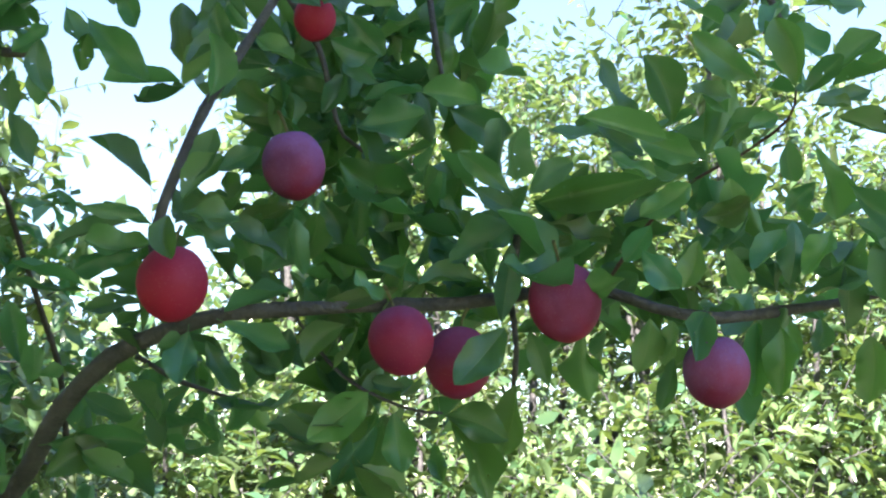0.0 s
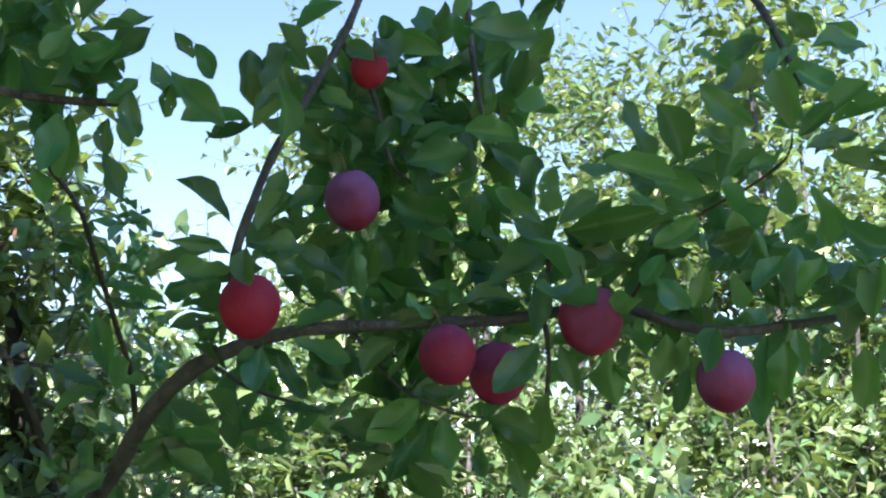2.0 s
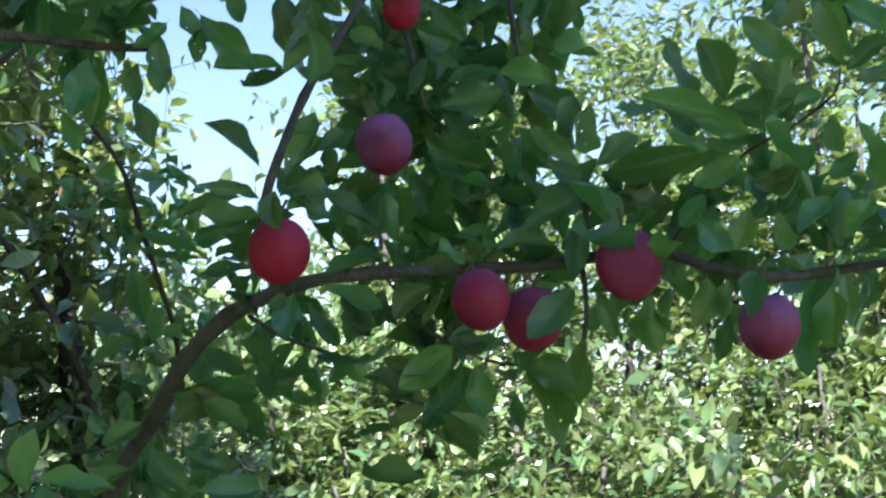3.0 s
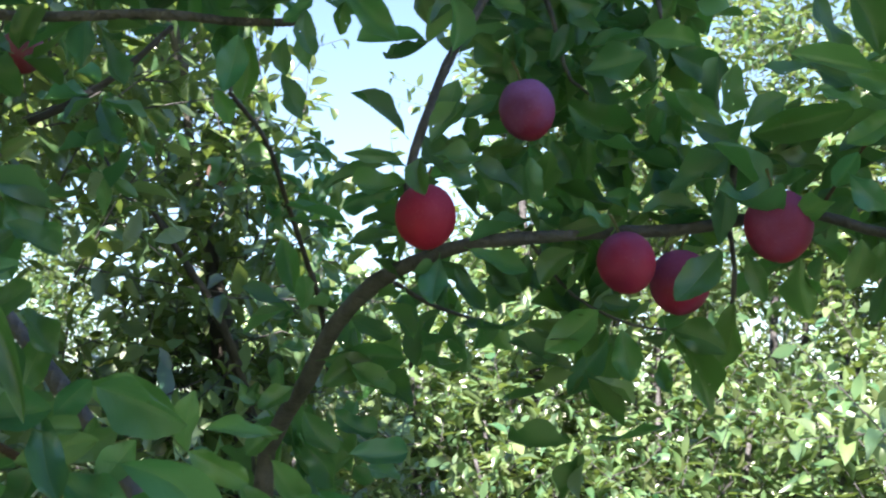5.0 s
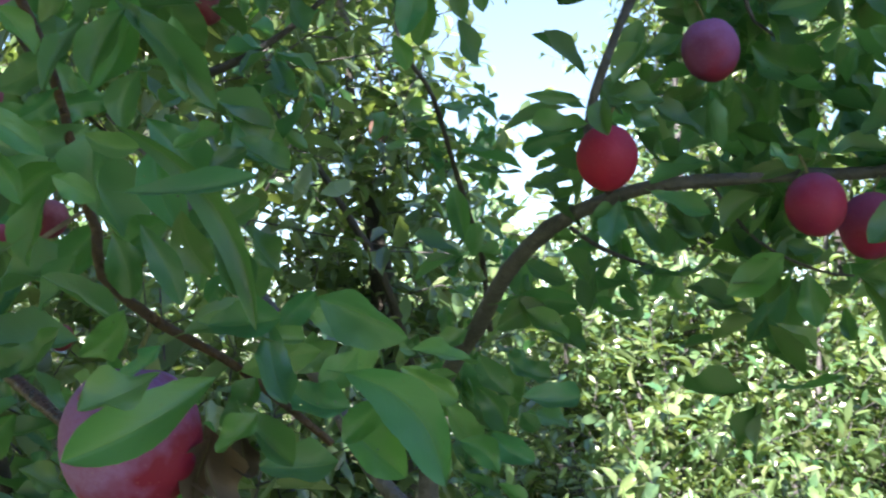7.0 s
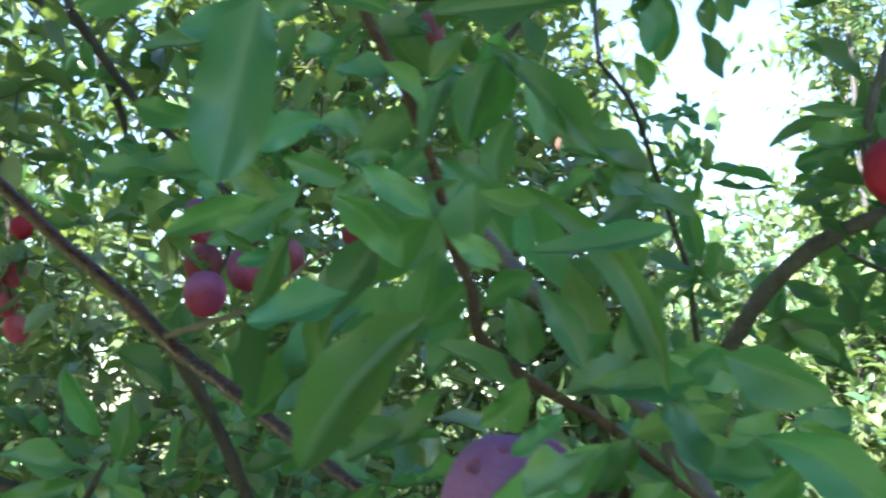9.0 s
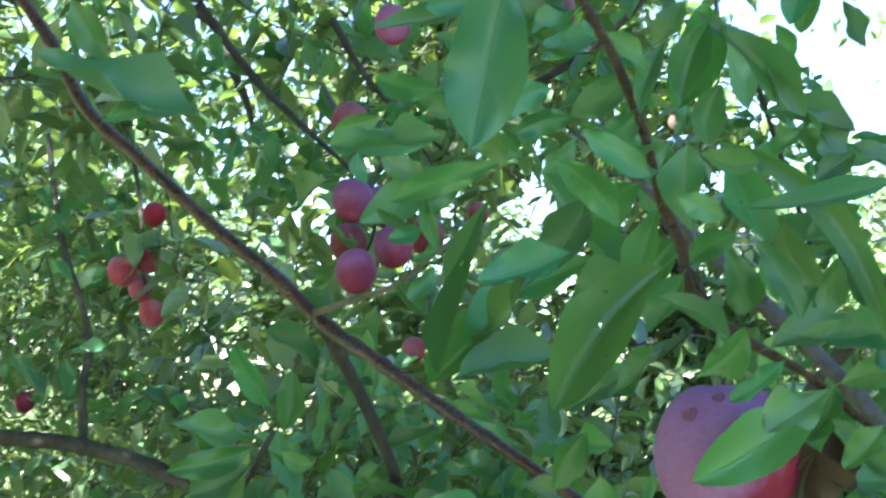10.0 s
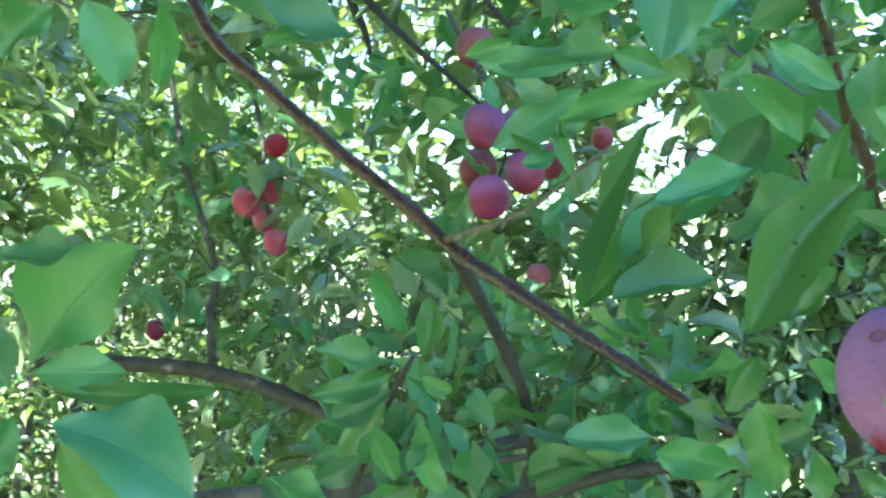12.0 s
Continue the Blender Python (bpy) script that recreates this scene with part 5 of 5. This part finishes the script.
leaf(shoot, (-0.679, 0.560, 1.538), (-0.667, 0.574, 1.543), (0.43, -0.58, 0.69), 0.0152, 10)
leaf(shoot, (-0.629, 0.551, 1.523), (-0.611, 0.554, 1.493), (0.69, -0.63, 0.35), 0.0204, 11)
leaf(shoot, (-0.676, 0.544, 1.560), (-0.690, 0.512, 1.613), (0.56, -0.77, -0.31), 0.0182, 4)
leaf(shoot, (-0.688, 0.536, 1.492), (-0.709, 0.521, 1.466), (0.19, -0.91, 0.38), 0.0226, 11)
leaf(shoot, (-0.671, 0.545, 1.518), (-0.696, 0.539, 1.474), (-0.04, -0.99, 0.17), 0.0294, 14)
leaf(shoot, (-0.705, 0.523, 1.475), (-0.746, 0.509, 1.452), (0.35, -0.94, -0.05), 0.0233, 12)
leaf(shoot, (-0.650, 0.543, 1.501), (-0.629, 0.549, 1.477), (0.71, -0.49, 0.51), 0.0178, 10)
leaf(shoot, (-0.692, 0.514, 1.502), (-0.684, 0.530, 1.454), (0.87, -0.49, -0.02), 0.0203, 11)
leaf(dark_limb, (-0.540, 0.195, 1.737), (-0.480, 0.251, 1.708), (0.67, -0.40, 0.63), 0.0340, 3)
leaf(dark_limb, (-0.519, 0.204, 1.760), (-0.507, 0.217, 1.730), (0.54, -0.83, -0.17), 0.0158, 3)
leaf(dark_limb, (-0.508, 0.217, 1.700), (-0.490, 0.232, 1.706), (0.68, -0.70, -0.20), 0.0088, 5)
leaf(grey_twig, (-0.585, 0.662, 1.767), (-0.657, 0.626, 1.716), (0.54, -0.82, -0.19), 0.0336, 10)
leaf(grey_twig, (-0.613, 0.659, 1.713), (-0.634, 0.635, 1.701), (0.75, -0.66, -0.01), 0.0189, 9)
leaf(grey_twig, (-0.630, 0.609, 1.725), (-0.615, 0.632, 1.710), (0.66, -0.66, -0.35), 0.0107, 11)
leaf(grey_twig, (-0.655, 0.623, 1.778), (-0.650, 0.625, 1.748), (0.79, -0.60, 0.10), 0.0202, 8)
leaf(grey_twig, (-0.607, 0.647, 1.744), (-0.600, 0.657, 1.691), (0.46, -0.88, -0.11), 0.0139, 11)
leaf(grey_twig, (-0.625, 0.652, 1.684), (-0.602, 0.659, 1.694), (0.20, -0.95, 0.24), 0.0110, 15)
leaf(grey_twig, (-0.605, 0.663, 1.683), (-0.619, 0.641, 1.650), (0.80, -0.60, 0.07), 0.0167, 9)
leaf(grey_twig, (-0.633, 0.642, 1.670), (-0.613, 0.658, 1.642), (0.73, -0.67, 0.14), 0.0157, 1)
leaf(grey_twig, (-0.683, 0.622, 1.755), (-0.738, 0.645, 1.735), (-0.43, -0.89, 0.14), 0.0328, 1)
leaf(grey_twig, (-0.724, 0.625, 1.760), (-0.723, 0.688, 1.766), (0.98, -0.03, 0.18), 0.0132, 6)
leaf(grey_twig, (-0.706, 0.637, 1.723), (-0.722, 0.701, 1.706), (0.82, 0.33, 0.46), 0.0293, 12)
leaf(grey_twig, (-0.702, 0.655, 1.690), (-0.748, 0.684, 1.671), (-0.41, -0.86, -0.31), 0.0187, 5)
leaf(grey_twig, (-0.635, 0.619, 1.778), (-0.605, 0.643, 1.755), (0.69, -0.72, 0.12), 0.0221, 8)
leaf(grey_twig, (-0.582, 0.672, 1.747), (-0.606, 0.643, 1.723), (0.75, -0.66, 0.04), 0.0205, 15)
leaf(grey_twig, (-0.672, 0.603, 1.790), (-0.640, 0.631, 1.803), (0.70, -0.69, -0.16), 0.0180, 2)
spurs(dark_limb, 10, 4, 0.075, 22, 0.0, 0.9, (-0.05, 0.16, 0), 0.07)
spurs(dark_fork, 8, 4, 0.075, 23, 0.1, 1.0, (0, 0.15, 0), 0.08)
spurs(low_limb, 10, 4, 0.075, 24, 0.0, 1.0, (0, 0.08, 0.05), 0.09)
spurs(grey_stem, 14, 4, 0.075, 25, 0.0, 1.0, (0, 0.05, 0), 0.10)
spurs(bottom_limb, 16, 4, 0.08, 26, 0.0, 1.0, (0, 0.06, 0.05), 0.06)
spurs(bottom_right, 12, 4, 0.08, 27, 0.0, 1.0, (0, 0.0, 0.04), 0.05)
spurs(sky_branch, 14, 4, 0.075, 28, 0.0, 1.0, (0, -0.03, 0), 0.09)
spurs(sky_branch_b, 9, 4, 0.075, 29, 0.0, 1.0, (0, 0.0, 0), 0.07)
spurs(sky_branch_c, 10, 4, 0.075, 30, 0.0, 1.0, (0, 0.0, 0), 0.12)
spurs(shoot, 4, 4, 0.07, 21, 0.4, 1.0, (0, 0.05, 0), 0.03)

left_tree = tree("dark-leaved plum tree with thin hanging stems", 0, 0)
left_trunk = limb("trunk", left_tree, BARK_DARK, "dark trunk", (-0.92, 2.46, -0.05, 0.17), (-0.93, 2.45, 0.3, 0.125), (-0.94, 2.43, 0.75, 0.1), (-0.953, 2.408, 1.146, 0.0815), (-0.935, 2.316, 1.464, 0.0749), (-0.929, 2.237, 1.660, 0.0685), (-0.939, 2.216, 1.780, 0.0588), (-0.981, 2.230, 1.957, 0.0337), (-1.033, 2.235, 2.165, 0.0229), (-1.074, 2.239, 2.407, 0.0156), sides=12)
left_branch = limb("branch", left_tree, BARK_LICHEN, "grey leafless branch end", (-0.639, 0.684, 2.013, 0.0093), (-0.559, 0.711, 1.948, 0.0088), (-0.505, 0.725, 1.929, 0.0088), (-0.391, 0.748, 1.930, 0.0084), (-0.323, 0.763, 1.924, 0.0074), (-0.264, 0.775, 1.923, 0.0056))
left_stem = limb("branch", left_tree, BARK_DARK, "", (-0.583, 1.362, 2.059, 0.0063), (-0.559, 1.442, 2.009, 0.0074), (-0.556, 1.529, 1.935, 0.0077), (-0.554, 1.616, 1.862, 0.0089), (-0.553, 1.689, 1.799, 0.0092), (-0.563, 1.777, 1.685, 0.0105))
left_stem_b = limb("branch", left_tree, BARK_DARK, "", (-0.944, 1.859, 2.008, 0.0097), (-0.893, 1.914, 1.906, 0.0141), (-0.865, 1.966, 1.841, 0.0165), (-0.844, 2.041, 1.742, 0.0191), (-0.850, 2.165, 1.611, 0.0259))
left_stem_c = limb("branch", left_tree, BARK_DARK, "", (-0.771, 1.175, 1.975, 0.0103), (-0.715, 1.191, 2.006, 0.0095), (-0.659, 1.206, 2.048, 0.0088), (-0.603, 1.219, 2.105, 0.0073))
limb("limb", left_tree, BARK, "", (-1.07, 2.24, 2.38, 0.03), (-1.0, 1.95, 2.62, 0.028), (-0.85, 1.45, 2.72, 0.024), (-0.74, 1.0, 2.55, 0.018), (-0.66, 0.72, 2.15, 0.012), (-0.64, 0.68, 2.01, 0.0093))
limb("branch", left_tree, BARK, "", (-0.58, 1.36, 2.06, 0.0063), (-0.62, 1.38, 2.3, 0.008), (-0.83, 1.42, 2.7, 0.012))
leaf(left_branch, (-0.280, 0.765, 1.911), (-0.285, 0.777, 1.880), (0.03, -0.93, -0.35), 0.0203, 8)
leaf(left_branch, (-0.259, 0.752, 1.931), (-0.254, 0.757, 1.888), (0.50, -0.86, -0.05), 0.0188, 8)
leaf(left_branch, (-0.238, 0.768, 1.953), (-0.188, 0.766, 1.898), (0.14, -0.98, 0.16), 0.0230, 0)
leaf(left_branch, (-0.214, 0.759, 1.970), (-0.199, 0.769, 1.940), (0.09, -0.96, -0.26), 0.0163, 4)
leaf(left_branch, (-0.231, 0.769, 1.939), (-0.240, 0.779, 1.912), (0.48, -0.76, -0.44), 0.0188, 11)
leaf(left_branch, (-0.245, 0.756, 1.984), (-0.289, 0.770, 1.952), (-0.32, -0.95, 0.02), 0.0401, 2)
leaf(left_branch, (-0.303, 0.748, 1.985), (-0.331, 0.743, 1.951), (-0.12, -0.96, 0.24), 0.0488, 12)
leaf(left_branch, (-0.337, 0.761, 1.934), (-0.269, 0.759, 1.939), (-0.05, -0.96, 0.29), 0.0368, 4)
leaf(left_branch, (-0.287, 0.756, 1.920), (-0.310, 0.758, 1.956), (-0.28, -0.95, -0.13), 0.0269, 3)
leaf(left_branch, (-0.252, 0.774, 1.963), (-0.228, 0.783, 1.930), (0.65, -0.71, 0.27), 0.0327, 8)
leaf(left_branch, (-0.318, 0.755, 1.915), (-0.332, 0.759, 1.864), (0.12, -0.99, -0.10), 0.0255, 7)
leaf(left_branch, (-0.235, 0.777, 1.988), (-0.222, 0.791, 1.967), (0.62, -0.78, -0.10), 0.0226, 11)
leaf(left_branch, (-0.301, 0.766, 1.938), (-0.297, 0.773, 1.913), (0.10, -0.96, -0.26), 0.0250, 14)
leaf(left_branch, (-0.264, 0.742, 1.967), (-0.309, 0.757, 1.951), (-0.21, -0.94, -0.26), 0.0302, 4)
leaf(left_branch, (-0.252, 0.749, 1.937), (-0.279, 0.752, 1.916), (-0.16, -0.99, 0.03), 0.0245, 13)
leaf(left_stem_b, (-0.823, 1.899, 2.116), (-0.840, 1.884, 2.050), (0.04, -0.98, 0.22), 0.0328, 5)
leaf(left_stem_b, (-0.796, 1.886, 2.100), (-0.810, 1.874, 2.054), (0.10, -0.97, 0.23), 0.0277, 9)
leaf(left_stem_b, (-0.802, 1.913, 2.118), (-0.732, 1.927, 2.107), (0.25, -0.91, 0.34), 0.0462, 13)
leaf(left_stem_b, (-0.769, 1.908, 2.055), (-0.816, 1.897, 2.038), (0.05, -0.89, 0.45), 0.0397, 10)
leaf(left_stem_b, (-0.835, 1.875, 2.039), (-0.876, 1.865, 2.006), (-0.21, -0.84, 0.51), 0.0332, 5)
leaf(left_stem_b, (-0.897, 1.870, 2.157), (-0.937, 1.854, 2.150), (0.37, -0.93, 0.01), 0.0262, 4)
leaf(left_stem_b, (-0.798, 1.958, 1.693), (-0.774, 1.991, 1.652), (0.68, -0.72, -0.17), 0.0298, 8)
leaf(left_stem_b, (-0.767, 1.984, 1.695), (-0.798, 1.989, 1.640), (0.42, -0.85, -0.32), 0.0257, 3)
leaf(left_branch, (-0.323, 0.786, 1.926), (-0.335, 0.805, 1.870), (0.22, -0.91, -0.35), 0.0209, 4)
leaf(left_branch, (-0.302, 0.806, 1.896), (-0.289, 0.830, 1.856), (0.83, -0.55, -0.07), 0.0235, 10)
leaf(left_branch, (-0.283, 0.798, 1.926), (-0.279, 0.810, 1.897), (0.04, -0.93, -0.36), 0.0186, 7)
leaf(left_branch, (-0.340, 0.783, 1.934), (-0.339, 0.781, 1.880), (0.45, -0.89, 0.05), 0.0214, 11)
leaf(left_branch, (-0.350, 0.778, 1.876), (-0.342, 0.797, 1.847), (0.40, -0.81, -0.43), 0.0168, 12)
spurs(left_branch, 14, 5, 0.08, 31, 0.0, 0.9, (-0.04, 0.04, 0.06), 0.045)
spurs(left_stem, 15, 4, 0.052, 32, 0.1, 1.0, (0.02, 0.03, 0), 0.03)
spurs(left_stem_c, 9, 4, 0.07, 33, 0.0, 1.0, (0, 0.05, 0), 0.06)

# ---- plums ----
plum("red", "bright red plum hanging below the upright branch", -0.146, 0.688, 1.740, 0.0431, (-5, -2, 357), group="plums along the arching limb")
plum("purple", "purple bloomed plum high among the leaves", -0.082, 0.748, 1.831, 0.0437, (-13, -10, 105), group="plums along the arching limb")
plum("mid", "wine-red plum touching its neighbour under the limb", -0.008, 0.699, 1.705, 0.0400, (13, 9, 196), group="plums along the arching limb")
plum("mid", "wine-red plum half hidden behind a drooping leaf", 0.027, 0.732, 1.695, 0.0431, (-14, -3, 339), group="plums along the arching limb")
plum("mid", "large wine-red plum hanging against the arching limb", 0.095, 0.727, 1.732, 0.0471, (-5, 11, 207), group="plums along the arching limb")
plum("purple", "purple plum hanging under the arching limb, leaf on its shoulder", 0.191, 0.738, 1.688, 0.0431, (-5, 10, 217), group="plums along the arching limb")
plum("red", "ripe red plum with a thin bloom on its twig", -0.072, 0.771, 1.946, 0.0306, (-6, -9, 228), group="plums along the arching limb")
plum("dark", "dark red plum hanging in leaf shade", -0.906, 2.307, 1.689, 0.0376, (-6, 9, 238), group="plums on the trees")
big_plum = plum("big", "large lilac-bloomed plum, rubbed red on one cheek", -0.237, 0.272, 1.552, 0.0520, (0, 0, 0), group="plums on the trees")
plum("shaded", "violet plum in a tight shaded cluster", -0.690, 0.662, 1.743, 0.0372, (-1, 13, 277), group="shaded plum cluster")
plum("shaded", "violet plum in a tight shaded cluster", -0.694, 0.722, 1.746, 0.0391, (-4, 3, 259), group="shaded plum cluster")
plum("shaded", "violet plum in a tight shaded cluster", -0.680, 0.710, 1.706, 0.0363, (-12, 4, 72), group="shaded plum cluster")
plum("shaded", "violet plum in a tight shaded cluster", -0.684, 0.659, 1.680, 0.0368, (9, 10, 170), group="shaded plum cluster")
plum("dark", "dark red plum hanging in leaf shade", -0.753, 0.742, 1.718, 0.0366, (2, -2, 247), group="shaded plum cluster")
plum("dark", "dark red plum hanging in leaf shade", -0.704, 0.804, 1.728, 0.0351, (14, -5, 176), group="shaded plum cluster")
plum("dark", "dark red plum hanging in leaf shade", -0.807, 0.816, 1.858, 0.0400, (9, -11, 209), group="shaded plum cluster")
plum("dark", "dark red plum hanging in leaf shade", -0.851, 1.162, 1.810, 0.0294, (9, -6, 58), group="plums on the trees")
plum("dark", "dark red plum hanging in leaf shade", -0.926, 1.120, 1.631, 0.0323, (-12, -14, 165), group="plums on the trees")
# The pale bloom of these four includes painted sunlight.
plum("wine_lit", "wine-red plum with a pale purple bloom", -1.518, 1.166, 1.774, 0.0484, (9, 3, 258), group="far plum cluster")
plum("wine_lit", "wine-red plum with a pale purple bloom", -1.508, 1.209, 1.797, 0.0454, (1, 1, 232), group="far plum cluster")
plum("wine_lit", "dark red plum hanging in leaf shade", -1.532, 1.220, 1.749, 0.0420, (12, 12, 293), group="far plum cluster")
plum("wine_lit", "wine-red plum with a pale purple bloom", -1.483, 1.198, 1.706, 0.0428, (9, -3, 307), group="far plum cluster")
plum("red", "ripe red plum with a thin bloom on its twig", -1.489, 1.205, 1.869, 0.0376, (-5, 5, 7), group="far plum cluster")
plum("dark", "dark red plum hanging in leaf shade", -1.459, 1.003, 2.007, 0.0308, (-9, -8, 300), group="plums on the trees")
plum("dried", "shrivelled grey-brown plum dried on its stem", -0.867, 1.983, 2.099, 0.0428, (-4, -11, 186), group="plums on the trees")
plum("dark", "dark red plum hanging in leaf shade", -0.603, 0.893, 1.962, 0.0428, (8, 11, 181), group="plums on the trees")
plum("shaded", "violet plum half hidden among green leaves", -0.628, 0.633, 1.882, 0.0316, (5, 3, 285), group="plums on the trees")
plum("mid", "wine-red plum with a pale purple bloom", -1.888, 1.280, 1.562, 0.0366, (7, -8, 120), group="plums on the trees")
scar(big_plum, (-0.21, -0.79, 0.58), 0.0269, 0.0024)
scar(big_plum, (0.13, -0.60, 0.79), 0.0272, 0.0018)


# ---- the orchard round about ----
LIT = "sunlit plum tree with yellow-green leaves"
DIM = "leafy green plum tree in the orchard row"
lit_a = orchard_tree(1.25, 4.3, 3.45, 1.05, 101, LIT, 600, shoots=8)
lit_b = orchard_tree(0.3, 5.5, 4.1, 1.05, 102, LIT, 560, shoots=8)
lit_c = orchard_tree(3.0, 4.7, 3.2, 1.1, 103, LIT)
# The last clump is out of view, added overhead to shade the left branch.
twig_cloud(left_tree, [(-1.43, 2.35, 2.48, 0.36, 0.36, 190), (-1.4, 2.4, 1.2, 0.4, 0.3, 60), (-0.98, 2.35, 1.9, 0.16, 0.55, 110), (-2.15, 2.7, 2.65, 0.42, 0.55, 150), (-1.25, 2.6, 1.05, 0.4, 0.4, 40), (-1.08, 1.6, 2.2, 0.28, 0.35, 110), (-1.0, 2.1, 1.75, 0.2, 0.4, 40), (-1.05, 2.2, 1.45, 0.2, 0.35, 50), (-1.0, 0.2, 2.9, 0.5, 0.25, 120)], 104, 0.08, 13, 0.29)
twig_cloud(dark_tree, [(-1.9, 1.9, 1.52, 0.6, 0.58, 130), (-2.8, 2.0, 2.5, 0.6, 0.7, 260), (-1.05, 1.4, 1.5, 0.25, 0.35, 30), (-2.4, 1.15, 1.95, 0.38, 0.6, 120), (-1.7, 2.2, 1.1, 0.7, 0.5, 200), (-1.55, 1.6, 1.85, 0.36, 0.45, 32), (-1.3, 1.42, 1.3, 0.36, 0.22, 45), (-1.42, 0.88, 2.08, 0.22, 0.20, 26)], 105, 0.092, 11, 0.25)
# Unseen leaf clumps floating over the camera, added to shade the near limbs.
twig_cloud(arch_tree, [(-0.45, -0.1, 2.8, 0.75, 0.3, 210), (-0.35, -1.25, 3.5, 0.65, 0.4, 260)], 106, 0.08)
twig_cloud(near_tree, [(-0.42, 0.12, 2.42, 0.38, 0.18, 70), (-0.6, -0.8, 3.0, 0.7, 0.4, 130), (-1.6, -0.15, 2.8, 0.65, 0.45, 180), (-1.0, -1.3, 2.85, 0.6, 0.35, 200), (-0.98, -1.22, 2.72, 0.2, 0.16, 60)], 107, 0.08)
TALL = "tall unseen plum tree added for shade"
# Unseen trees behind and beside the camera, placed to shade the near ones.
tall_a = orchard_tree(-3.9, -1.2, 3.9, 1.2, 108, TALL, 560, 0.1, 14, 1.2)
for k, (x, y, turn) in enumerate(((-0.95, -2.3, 50), (-2.7, -2.1, 170), (0.45, -2.75, 260), (-6.4, -0.6, 320))):
    copy_thing(tall_a, pose(x, y, 0, 0, 0, turn) @ Matrix.Scale(1.3, 4))
for k, (x, y, grown) in enumerate(((2.2, 6.6, 0.9), (0.4, 9.4, 0.9), (6.4, 5.6, 1.0), (3.6, 1.8, 1.0),
                                  (-3.1, 4.6, 0.66), (-4.3, 2.5, 0.95), (-3.7, 3.4, 0.7), (-5.4, 4.6, 0.8), (-4.2, 7.4, 0.74), (-6.8, 3.0, 0.78), (-2.6, 7.6, 0.7))):
    tagged(copy_thing((lit_a, lit_b, lit_c)[k % 3], pose(x, y, 0, 0, 0, 137 * k) @ Matrix.Scale(grown, 4)), DIM)
orchard_tree(-0.42, 4.45, 3.6, 0.42, 112, LIT, 360, 0.078, 13, shoots=3)
YOUNG = "low bushy young plum tree in full sun"
young = orchard_tree(0.95, 3.35, 2.05, 0.75, 111, YOUNG, 260, 0.08, 18, 0.5, 0)
for x, y, turn, grown in ((-0.15, 3.75, 70, 0.98), (2.05, 3.5, 200, 1.05), (-0.88, 4.15, 310, 1.0), (-0.42, 3.5, 120, 0.86), (-1.2, 4.9, 20, 1.3)):
    copy_thing(young, pose(x, y, 0, 0, 0, turn) @ Matrix.Scale(grown, 4))
